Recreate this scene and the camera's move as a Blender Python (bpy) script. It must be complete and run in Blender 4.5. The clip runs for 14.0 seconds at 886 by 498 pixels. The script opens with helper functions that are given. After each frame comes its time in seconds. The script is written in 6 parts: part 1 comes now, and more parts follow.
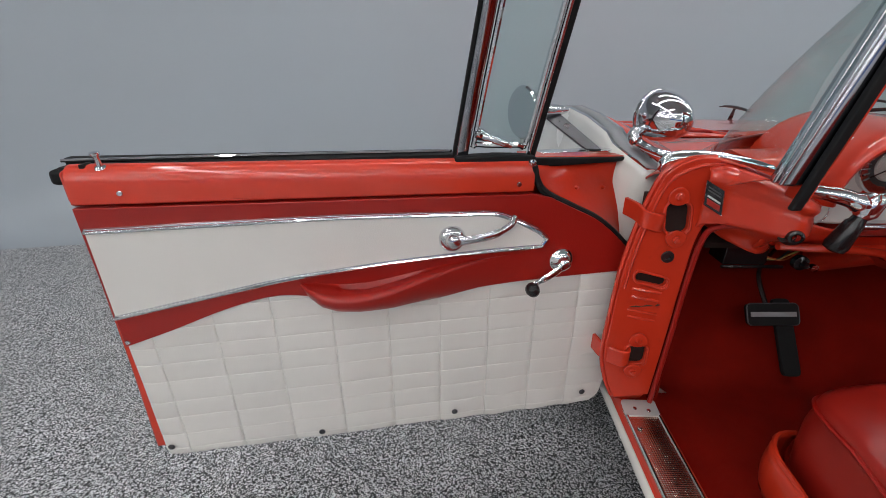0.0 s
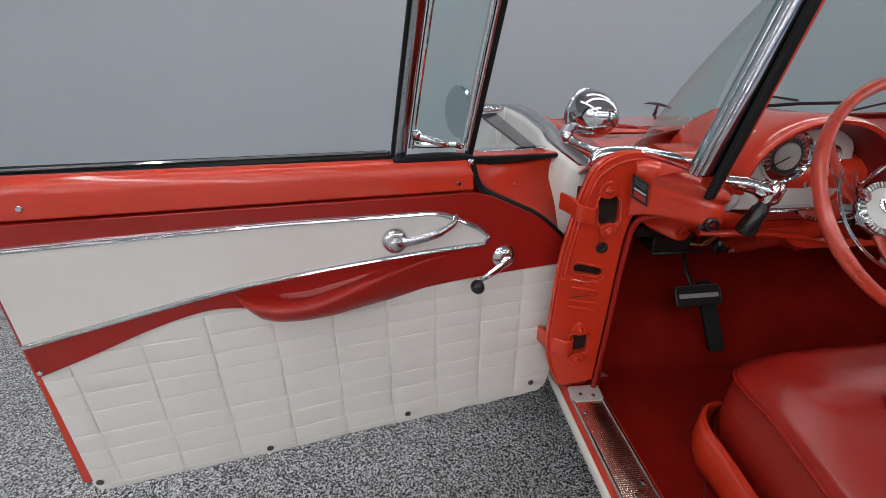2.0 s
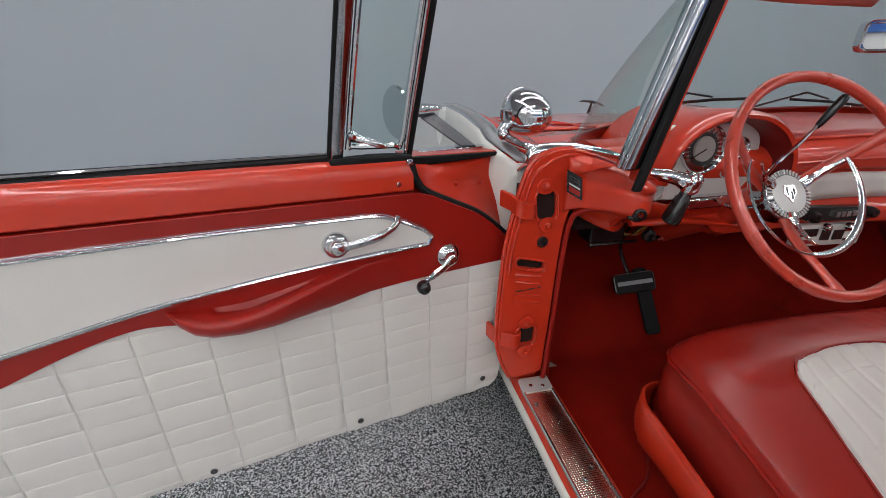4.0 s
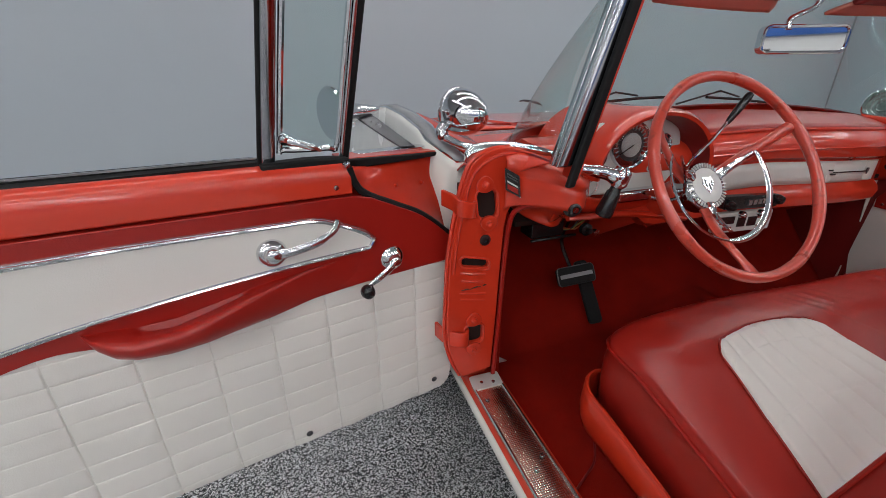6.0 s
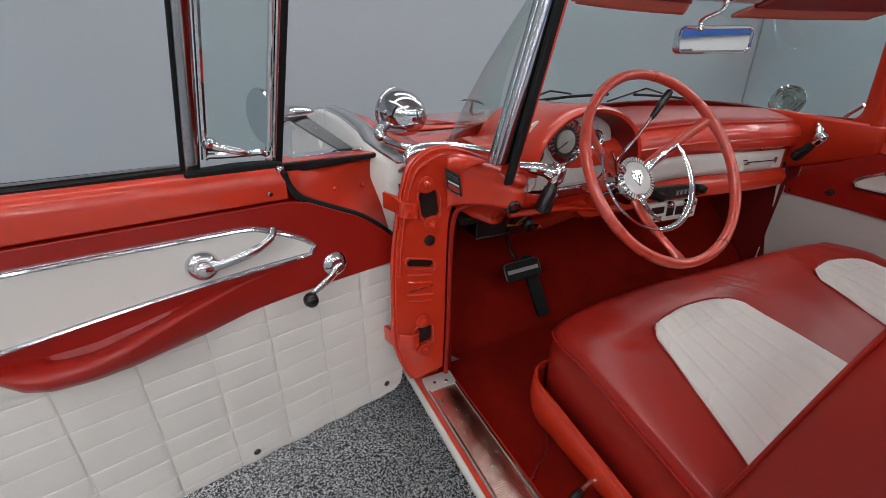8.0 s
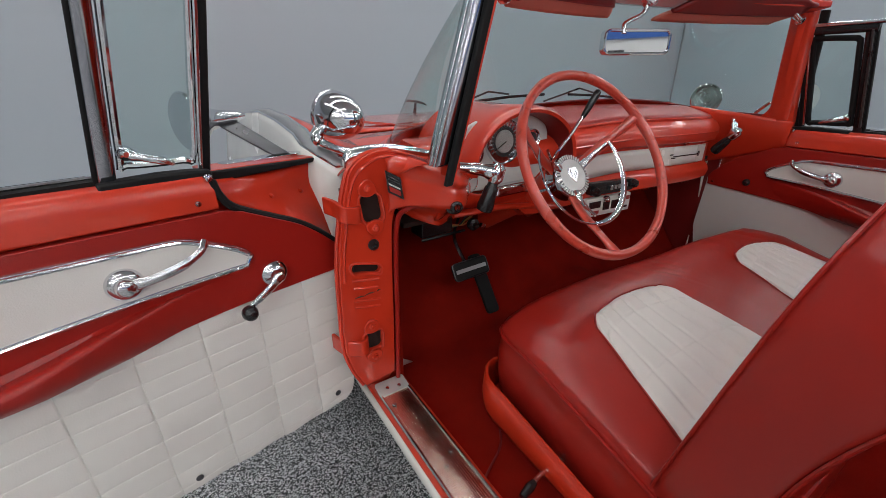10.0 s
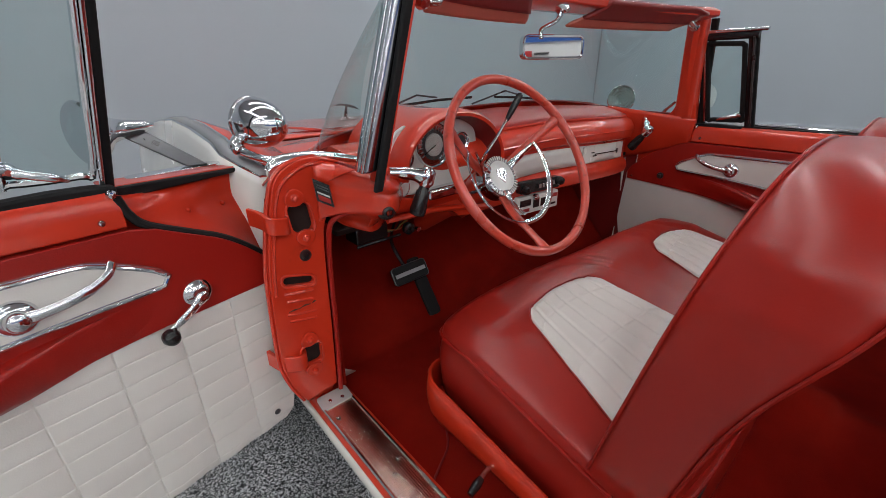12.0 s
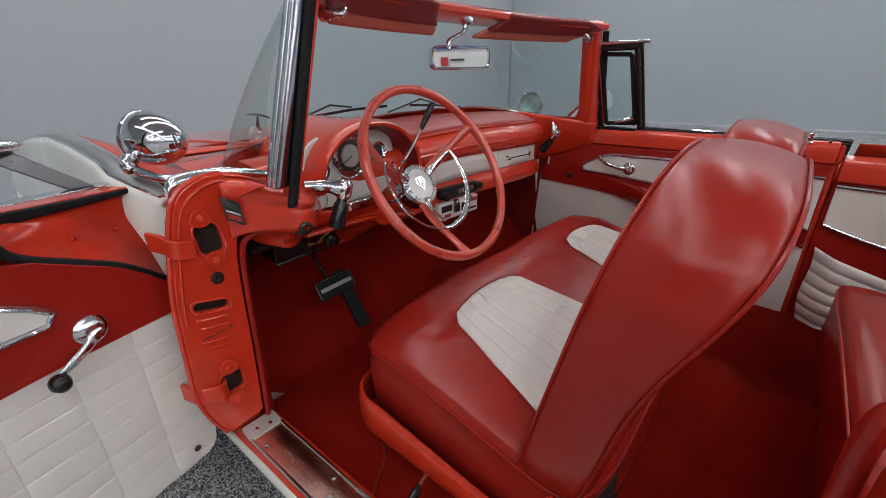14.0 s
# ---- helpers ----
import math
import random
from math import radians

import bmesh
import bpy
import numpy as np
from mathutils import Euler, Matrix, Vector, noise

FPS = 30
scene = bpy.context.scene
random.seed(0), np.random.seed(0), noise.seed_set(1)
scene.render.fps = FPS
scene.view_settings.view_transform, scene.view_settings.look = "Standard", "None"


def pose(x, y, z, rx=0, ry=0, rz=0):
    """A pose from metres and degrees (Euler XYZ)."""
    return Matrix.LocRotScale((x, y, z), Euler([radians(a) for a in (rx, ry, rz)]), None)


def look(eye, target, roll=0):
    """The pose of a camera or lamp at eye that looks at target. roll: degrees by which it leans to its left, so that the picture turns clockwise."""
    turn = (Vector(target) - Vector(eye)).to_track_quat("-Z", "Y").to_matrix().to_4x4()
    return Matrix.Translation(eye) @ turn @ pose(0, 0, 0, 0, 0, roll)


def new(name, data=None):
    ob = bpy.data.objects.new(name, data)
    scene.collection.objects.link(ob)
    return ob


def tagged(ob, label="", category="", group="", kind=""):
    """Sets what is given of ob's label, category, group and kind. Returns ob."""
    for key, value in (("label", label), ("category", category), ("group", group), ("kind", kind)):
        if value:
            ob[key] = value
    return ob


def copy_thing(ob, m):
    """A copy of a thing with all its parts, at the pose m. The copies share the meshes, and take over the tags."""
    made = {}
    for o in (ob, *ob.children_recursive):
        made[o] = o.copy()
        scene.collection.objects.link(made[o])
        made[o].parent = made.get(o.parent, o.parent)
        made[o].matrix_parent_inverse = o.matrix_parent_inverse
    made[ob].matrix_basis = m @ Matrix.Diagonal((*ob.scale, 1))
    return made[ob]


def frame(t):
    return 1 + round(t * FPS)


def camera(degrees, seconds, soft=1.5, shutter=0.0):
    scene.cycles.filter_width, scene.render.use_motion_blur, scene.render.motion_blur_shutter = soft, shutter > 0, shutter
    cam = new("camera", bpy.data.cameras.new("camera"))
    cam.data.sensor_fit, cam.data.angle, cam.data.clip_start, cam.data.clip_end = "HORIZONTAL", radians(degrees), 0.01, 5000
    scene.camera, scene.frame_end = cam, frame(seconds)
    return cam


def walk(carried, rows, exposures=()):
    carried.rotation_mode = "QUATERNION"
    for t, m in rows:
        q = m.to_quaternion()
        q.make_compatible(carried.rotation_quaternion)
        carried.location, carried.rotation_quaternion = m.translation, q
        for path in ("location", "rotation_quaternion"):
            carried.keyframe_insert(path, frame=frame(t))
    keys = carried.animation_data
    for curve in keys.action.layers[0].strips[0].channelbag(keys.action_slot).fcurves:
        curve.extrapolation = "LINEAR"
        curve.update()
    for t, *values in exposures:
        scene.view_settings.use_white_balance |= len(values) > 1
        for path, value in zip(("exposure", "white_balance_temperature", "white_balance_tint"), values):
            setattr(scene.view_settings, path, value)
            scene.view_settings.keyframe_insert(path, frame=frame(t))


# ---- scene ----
cam = camera(92.93, 14.0, soft=0.8)
PATH = [
    (0, (-1.2238, -0.8725, 1.1721), (-1.3097, 0.9514, 0.3559), -0.50),
    (0.5, (-1.2207, -0.8715, 1.1727), (-1.2457, 0.9527, 0.3533), -0.49),
    (1, (-1.2171, -0.8706, 1.1731), (-1.1857, 0.9533, 0.3531), -0.51),
    (1.5, (-1.2132, -0.8698, 1.1733), (-1.1220, 0.9523, 0.3538), -0.49),
    (2, (-1.2090, -0.8690, 1.1734), (-1.0620, 0.9493, 0.3535), -0.47),
    (2.5, (-1.2046, -0.8682, 1.1734), (-0.9971, 0.9444, 0.3540), -0.42),
    (3, (-1.1999, -0.8676, 1.1732), (-0.9410, 0.9375, 0.3519), -0.53),
    (5.5, (-1.1738, -0.8659, 1.1719), (-0.6419, 0.8795, 0.3528), -0.35),
    (6, (-1.1682, -0.8659, 1.1717), (-0.5871, 0.8627, 0.3506), -0.40),
    (6.5, (-1.1627, -0.8661, 1.1715), (-0.5304, 0.8434, 0.3483), -0.48),
    (7, (-1.1571, -0.8665, 1.1714), (-0.4756, 0.8240, 0.3481), -0.53),
    (7.5, (-1.1516, -0.8671, 1.1713), (-0.4187, 0.8023, 0.3493), -0.56),
    (8, (-1.1462, -0.8680, 1.1715), (-0.3652, 0.7792, 0.3487), -0.57),
    (10.5, (-1.1210, -0.8755, 1.1746), (-0.1007, 0.6350, 0.3516), -0.63),
    (11, (-1.1165, -0.8778, 1.1759), (-0.0436, 0.5958, 0.3530), -0.65),
    (11.5, (-1.1124, -0.8804, 1.1775), (0.0172, 0.5504, 0.3549), -0.63),
    (12, (-1.1086, -0.8833, 1.1793), (0.0757, 0.5042, 0.3595), -0.63),
    (12.5, (-1.1051, -0.8866, 1.1815), (0.1374, 0.4520, 0.3665), -0.61),
    (13, (-1.1020, -0.8902, 1.1841), (0.1974, 0.3960, 0.3732), -0.56),
    (13.5, (-1.0992, -0.8941, 1.1870), (0.2633, 0.3295, 0.3829), -0.48),
    (14, (-1.0970, -0.8984, 1.1902), (0.3200, 0.2624, 0.3871), -0.50),
]
walk(cam, [(t, look(eye, target, roll)) for t, eye, target, roll in PATH])

# ---- world, lamps, exposure ----
world = bpy.data.worlds.new("showroom_air")
world.use_nodes = True
world.node_tree.nodes["Background"].inputs[0].default_value = (0.75, 0.82, 0.9, 1)
world.node_tree.nodes["Background"].inputs[1].default_value = 0.02
scene.world = world
scene.view_settings.exposure = 0.0
LAMP_POWER = 24.2


# ---- materials ----
def material(name, colour, rough=0.5, metal=0.0, coat=0.0, spec=0.5, vary=0.12, scale=6.0, bump=0.0, bump_scale=120.0,
             stain=0.0, stain_colour=(0.05, 0.04, 0.03), rough_vary=0.1, sheen=0.0):
    """A surface with two scales of variation in colour and gloss, and a fine relief."""
    m = bpy.data.materials.new(name)
    m.use_nodes = True
    nt = m.node_tree
    N, L = nt.nodes, nt.links
    b = N["Principled BSDF"]
    b.inputs["Metallic"].default_value = metal
    b.inputs["Coat Weight"].default_value = coat
    b.inputs["Coat Roughness"].default_value = 0.10
    b.inputs["Specular IOR Level"].default_value = spec
    b.inputs["Sheen Weight"].default_value = sheen
    co = N.new("ShaderNodeTexCoord")
    big = N.new("ShaderNodeTexNoise")
    big.inputs["Scale"].default_value, big.inputs["Detail"].default_value = scale, 5
    L.new(co.outputs["Object"], big.inputs["Vector"])
    small = N.new("ShaderNodeTexNoise")
    small.inputs["Scale"].default_value, small.inputs["Detail"].default_value = bump_scale, 4
    L.new(co.outputs["Object"], small.inputs["Vector"])
    mix = N.new("ShaderNodeMix")
    mix.data_type = "RGBA"
    mix.inputs["A"].default_value = (*[c * (1 - vary) for c in colour], 1)
    mix.inputs["B"].default_value = (*[min(1, c * (1 + vary)) for c in colour], 1)
    L.new(big.outputs["Fac"], mix.inputs["Factor"])
    out = mix.outputs["Result"]
    if stain:
        ramp = N.new("ShaderNodeValToRGB")
        ramp.color_ramp.elements[0].position, ramp.color_ramp.elements[1].position = 0.62, 0.75
        st = N.new("ShaderNodeTexNoise")
        st.inputs["Scale"].default_value, st.inputs["Detail"].default_value = scale * 2.3, 8
        L.new(co.outputs["Object"], st.inputs["Vector"])
        L.new(st.outputs["Fac"], ramp.inputs["Fac"])
        amount = N.new("ShaderNodeMath")
        amount.operation = "MULTIPLY"
        amount.inputs[1].default_value = stain
        L.new(ramp.outputs["Color"], amount.inputs[0])
        m2 = N.new("ShaderNodeMix")
        m2.data_type = "RGBA"
        m2.inputs["B"].default_value = (*stain_colour, 1)
        L.new(amount.outputs[0], m2.inputs["Factor"])
        L.new(out, m2.inputs["A"])
        out = m2.outputs["Result"]
    L.new(out, b.inputs["Base Color"])
    rg = N.new("ShaderNodeMapRange")
    rg.inputs["To Min"].default_value, rg.inputs["To Max"].default_value = max(0.02, rough - rough_vary), min(1, rough + rough_vary)
    L.new(big.outputs["Fac"], rg.inputs["Value"])
    L.new(rg.outputs["Result"], b.inputs["Roughness"])
    if bump:
        bp = N.new("ShaderNodeBump")
        bp.inputs["Strength"].default_value, bp.inputs["Distance"].default_value = bump, 0.002
        L.new(small.outputs["Fac"], bp.inputs["Height"])
        L.new(bp.outputs["Normal"], b.inputs["Normal"])
    return m


CORAL = material("coral_paint", (0.62, 0.040, 0.015), 0.45, coat=1.0, spec=0.2, vary=0.05, scale=3, bump=0.03, bump_scale=300, rough_vary=0.05)
CORAL_WORN = material("worn_coral_paint", (0.60, 0.036, 0.012), 0.42, coat=1.0, spec=0.2, vary=0.1, scale=8, bump=0.22, bump_scale=90, stain=0.35, stain_colour=(0.22, 0.03, 0.015))
# Coral of the hinge face and its bolts, with shade put into the red.
SHADED_CORAL = material("shade_darkened_coral_paint", (0.50, 0.026, 0.008), 0.42, coat=0.3, spec=0.1, vary=0.12, scale=9, bump=0.25, bump_scale=60, stain=0.2, stain_colour=(0.2, 0.02, 0.01))
CORAL_PLASTIC = material("coral_plastic", (0.58, 0.062, 0.036), 0.3, coat=0.7, vary=0.05, scale=20, stain=0.55, stain_colour=(0.10, 0.02, 0.012))
WHITE_PAINT = material("white_paint", (0.78, 0.77, 0.72), 0.25, coat=0.5, vary=0.03, scale=3)
RED_VINYL = material("red_vinyl", (0.33, 0.0105, 0.0058), 0.33, vary=0.1, scale=5, bump=0.25, bump_scale=420, rough_vary=0.08)
DARK_VINYL = material("maroon_vinyl", (0.20, 0.011, 0.010), 0.45, vary=0.08, scale=6, bump=0.2, bump_scale=500)
SEAT_VINYL = material("seat_vinyl", (0.33, 0.0158, 0.0098), 0.29, spec=0.42, vary=0.07, scale=3, bump=0.06, bump_scale=420, rough_vary=0.03)
WHITE_VINYL = material("white_vinyl", (0.76, 0.735, 0.69), 0.45, vary=0.04, scale=4, bump=0.2, bump_scale=450, stain=0.05, stain_colour=(0.45, 0.42, 0.35))
CARPET = material("red_carpet", (0.24, 0.0094, 0.0046), 0.95, spec=0.05, vary=0.32, scale=11, bump=1.0, bump_scale=700)
RUBBER = material("black_rubber", (0.008, 0.008, 0.0085), 0.65, spec=0.25, vary=0.2, scale=20, bump=0.2)
BLACK = material("black_plastic", (0.012, 0.012, 0.013), 0.22, vary=0.15, scale=30)
LAMP_BOWL = material("lamp_reflector", (0.26, 0.27, 0.28), 0.22, metal=1, vary=0.5, scale=60, rough_vary=0.1)
MIRROR = material("mirror_silver", (0.86, 0.87, 0.88), 0.02, metal=1, vary=0.0, rough_vary=0.0)
CHROME = material("chrome", (0.70, 0.71, 0.73), 0.05, metal=1, vary=0.02, scale=10, rough_vary=0.03)
STAINLESS = material("stainless_trim", (0.62, 0.63, 0.65), 0.16, metal=1, vary=0.05, scale=12, rough_vary=0.05)
TRIM_GREY = material("brushed_grey_trim", (0.32, 0.33, 0.34), 0.5, metal=0.6, vary=0.06, scale=14)
POST_STEEL = material("polished_steel", (0.42, 0.43, 0.46), 0.10, metal=1, vary=0.05, scale=12, rough_vary=0.03)
DARK_METAL = material("dark_metal", (0.10, 0.10, 0.105), 0.3, metal=0.9, vary=0.2, scale=20)
SILVER_PAINT = material("silver_paint", (0.62, 0.62, 0.60), 0.35, metal=0.35, vary=0.04, scale=20)
PANEL_WHITE = material("pale_panel_paint", (0.66, 0.66, 0.63), 0.35, vary=0.04, scale=20)
DIAL = material("grey_dial", (0.045, 0.045, 0.048), 0.35, vary=0.1, scale=30)
FELT = material("dark_felt", (0.05, 0.05, 0.052), 0.9, vary=0.3, scale=30, bump=0.5)
# Near-black that stands in for shade inside hollows.
SHADOW_VOID = material("shade_black", (0.02, 0.008, 0.006), 0.9, vary=0.2, scale=20)


def glass_material(name, tint, rough=0.0):
    m = bpy.data.materials.new(name)
    m.use_nodes = True
    N, L = m.node_tree.nodes, m.node_tree.links
    N.remove(N["Principled BSDF"])
    tr, gl, mx, fr = (N.new("ShaderNode" + k) for k in ("BsdfTransparent", "BsdfGlossy", "MixShader", "LayerWeight"))
    cu = N.new("ShaderNodeMath")
    cu.operation = "POWER"
    cu.inputs[1].default_value = 4.0
    rg = N.new("ShaderNodeMapRange")
    rg.inputs["To Min"].default_value, rg.inputs["To Max"].default_value = 0.03, 0.85
    tr.inputs[0].default_value = (*tint, 1)
    gl.inputs["Roughness"].default_value = rough
    fr.inputs["Blend"].default_value = 0.5
    L.new(fr.outputs["Facing"], cu.inputs[0])
    L.new(cu.outputs[0], rg.inputs["Value"])
    L.new(rg.outputs["Result"], mx.inputs[0])
    L.new(tr.outputs[0], mx.inputs[1])
    L.new(gl.outputs[0], mx.inputs[2])
    L.new(mx.outputs[0], N["Material Output"].inputs[0])
    return m


GLASS = glass_material("tinted_glass", (0.80, 0.92, 0.90))
CLEAR = glass_material("clear_glass", (0.93, 0.96, 0.95))


def floor_material():
    """Epoxy floor with black, grey and white flakes."""
    m = material("flake_floor", (0.3, 0.3, 0.3), 0.42, vary=0.0, bump=0.1, bump_scale=300)
    N, L = m.node_tree.nodes, m.node_tree.links
    b = N["Principled BSDF"]
    co = N.new("ShaderNodeTexCoord")
    vo = N.new("ShaderNodeTexVoronoi")
    vo.inputs["Scale"].default_value = 290
    vo.inputs["Randomness"].default_value = 1
    L.new(co.outputs["Object"], vo.inputs["Vector"])
    sep = N.new("ShaderNodeSeparateColor")
    L.new(vo.outputs["Color"], sep.inputs[0])
    ramp = N.new("ShaderNodeValToRGB")
    ramp.color_ramp.interpolation = "CONSTANT"
    e = ramp.color_ramp.elements
    e[0].position, e[0].color = 0, (0.015, 0.016, 0.018, 1)
    e[1].position, e[1].color = 0.36, (0.07, 0.073, 0.078, 1)
    for p, c in ((0.44, 0.26), (0.55, 0.64), (0.74, 0.88), (0.93, 0.42)):
        n = e.new(p)
        n.color = (c, c, c * 1.01, 1)
    L.new(sep.outputs[0], ramp.inputs["Fac"])
    L.new(ramp.outputs["Color"], b.inputs["Base Color"])
    return m


FLOOR = floor_material()
WALL = material("grey_wall_paint", (0.40, 0.44, 0.475), 0.6, vary=0.03, scale=0.6, bump=0.05, bump_scale=60)
WALL_WHITE = material("white_wall_paint", (0.78, 0.78, 0.76), 0.6, vary=0.03, scale=0.6)
WALL_BLUE = material("blue_wall_paint", (0.03, 0.12, 0.42), 0.55, vary=0.05, scale=0.6)
WALL_RED = material("red_sign_paint", (0.55, 0.03, 0.03), 0.5, vary=0.05)
CEILING = material("ceiling_paint", (0.46, 0.465, 0.47), 0.8, vary=0.04, scale=0.5)


def emitter(name, colour, power):
    m = bpy.data.materials.new(name)
    m.use_nodes = True
    N, L = m.node_tree.nodes, m.node_tree.links
    em = N.new("ShaderNodeEmission")
    em.inputs[0].default_value, em.inputs[1].default_value = (*colour, 1), power
    L.new(em.outputs[0], N["Material Output"].inputs[0])
    return m


LAMP = emitter("lamp_diffuser_glow", (0.975, 0.985, 1.0), LAMP_POWER)


# ---- mesh helpers ----
def part(name, bm, mat, parent=None, label="", bevel=0.0, angle=40, segs=2, solid=0.0):
    """Links a bmesh as one mesh object under a thing or a part."""
    bmesh.ops.recalc_face_normals(bm, faces=bm.faces)
    me = bpy.data.meshes.new(name)
    bm.to_mesh(me)
    bm.free()
    me.materials.append(mat)
    for p in me.polygons:
        p.use_smooth = True
    me.set_sharp_from_angle(angle=radians(angle))
    ob = new(name, me)
    if parent:
        ob.parent = parent
    if label:
        ob["label"] = label
    if solid:
        md = ob.modifiers.new("thickness", "SOLIDIFY")
        md.thickness, md.offset = solid, 0
    if bevel:
        md = ob.modifiers.new("worn_edge", "BEVEL")
        md.width, md.segments, md.limit_method, md.angle_limit = bevel, segs, "ANGLE", radians(35)
    return ob


def thing(name, label, category, at=(0, 0, 0), group="", kind=""):
    ob = new(name)
    ob.location = at
    ob.empty_display_size = 0.1
    return tagged(ob, label, category, group, kind)


def V(*a):
    return Vector(a)


def same(p):
    return Vector(p)


def box(bm, lo, hi, f=same):
    vs = [bm.verts.new(f(V(x, y, z))) for x in (lo[0], hi[0]) for y in (lo[1], hi[1]) for z in (lo[2], hi[2])]
    for q in ((0, 1, 3, 2), (4, 6, 7, 5), (0, 4, 5, 1), (2, 3, 7, 6), (0, 2, 6, 4), (1, 5, 7, 3)):
        bm.faces.new([vs[i] for i in q])
    return bm


def curve(pts, n=6, closed=False):
    """A smooth line through points."""
    P = [Vector(p) for p in pts]
    k = len(P)
    out = []
    for i in range(k if closed else k - 1):
        a, b = P[i], P[(i + 1) % k]
        p0 = P[(i - 1) % k] if closed or i else a * 2 - b
        p3 = P[(i + 2) % k] if closed or i + 2 < k else b * 2 - a
        for j in range(n):
            t = j / n
            out.append(0.5 * ((2 * a) + (b - p0) * t + (2 * p0 - 5 * a + 4 * b - p3) * t * t + (3 * a - p0 - 3 * b + p3) * t ** 3))
    if not closed:
        out.append(P[-1])
    return out


def rings(bm, rows, wrap=True, caps=True, close=False):
    """Skins rows of points; wrap: each row is a loop."""
    R = [[bm.verts.new(p) for p in row] for row in rows]
    k = len(R[0])
    for a, b in zip(R, R[1:] + ([R[0]] if close else [])):
        for i in range(k if wrap else k - 1):
            j = (i + 1) % k
            try:
                bm.faces.new((a[i], a[j], b[j], b[i]))
            except ValueError:
                pass
    if caps and not close:
        for row in (R[0], R[-1]):
            if wrap and len(row) > 2:
                bm.faces.new(row)
    return R


def tube(bm, pts, r, n=10, closed=False, flat=1.0, up=(0, 0, 1)):
    """A round or flattened bar along a line; r may differ from point to point."""
    P = [Vector(p) for p in pts]
    k = len(P)
    rs = r if isinstance(r, (list, tuple)) else [r] * k
    rows, side = [], None
    for i, p in enumerate(P):
        a = P[(i - 1) % k] if closed or i else p
        b = P[(i + 1) % k] if closed or i < k - 1 else p
        d = (b - a).normalized()
        if side is None:
            u = Vector(up)
            side = d.cross(u) if abs(d.dot(u)) < 0.95 else d.cross(Vector((1, 0.2, 0)))
        side = (side - d * side.dot(d)).normalized()
        top = side.cross(d)
        rows.append([p + side * math.cos(t) * rs[i] + top * math.sin(t) * rs[i] * flat for t in [2 * math.pi * j / n for j in range(n)]])
    rings(bm, rows, close=closed, caps=not closed)
    return bm


def lathe(bm, profile, m=None, n=28):
    """Turns a profile of (radius, height) round the z axis of the pose m."""
    m = m or Matrix()
    rows = [[m @ V(max(r, 1e-4) * math.cos(t), max(r, 1e-4) * math.sin(t), h) for t in [2 * math.pi * j / n for j in range(n)]] for r, h in profile]
    rings(bm, rows)
    return bm


def facing(at, normal):
    """A pose at a place whose z axis is the normal."""
    return Matrix.Translation(at) @ Vector(normal).to_track_quat("Z", "Y").to_matrix().to_4x4()


def slab(bm, outline, depth, f, holes=()):
    """A plate with the outline, and holes, in a plane, as thick as depth: f takes (a, b, c)."""
    loops = [outline, *holes]
    tops = []
    edges = []
    for lp in loops:
        vs = [bm.verts.new((p[0], p[1], 0)) for p in lp]
        edges += [bm.edges.new((vs[i], vs[(i + 1) % len(vs)])) for i in range(len(vs))]
    made = bmesh.ops.triangle_fill(bm, edges=edges, use_beauty=True, use_dissolve=False)
    faces = [g for g in made["geom"] if isinstance(g, bmesh.types.BMFace)]
    ex = bmesh.ops.extrude_face_region(bm, geom=faces)
    for g in ex["geom"]:
        if isinstance(g, bmesh.types.BMVert):
            g.co.z = depth
    for v in bm.verts:
        v.co = f(v.co)
    return bm


def rounded(w, h, r, n=5, cx=0.0, cy=0.0):
    """A rectangle with round corners."""
    out = []
    for qx, qy, a in ((1, 1, 0), (-1, 1, 90), (-1, -1, 180), (1, -1, 270)):
        for i in range(n + 1):
            t = radians(a + 90 * i / n)
            out.append((cx + qx * (w / 2 - r) + r * math.cos(t), cy + qy * (h / 2 - r) + r * math.sin(t)))
    return out


def lerp(a, b, t):
    return a + (b - a) * t


def table(xs, x):
    """Reads a value from rows of (place, value), in rising order of place."""
    if x <= xs[0][0]:
        return xs[0][1]
    for (a, p), (b, q) in zip(xs, xs[1:]):
        if x <= b:
            return lerp(p, q, (x - a) / (b - a))
    return xs[-1][1]


def smooth(t):
    t = min(1, max(0, t))
    return t * t * (3 - 2 * t)


def patch(bm, f, nu, nv):
    """A skin of nu x nv squares over f(u, v)."""
    rings(bm, [[f(i / nu, j / nv) for i in range(nu + 1)] for j in range(nv + 1)], wrap=False, caps=False)
    return bm


def screw(at, normal, parent, r=0.006, mat=None):
    bm = lathe(bmesh.new(), [(r, 0), (r, 0.001), (r * 0.75, 0.0028), (0.0, 0.0034)], facing(at, normal), 12)
    return part("screw", bm, mat or STAINLESS, parent)


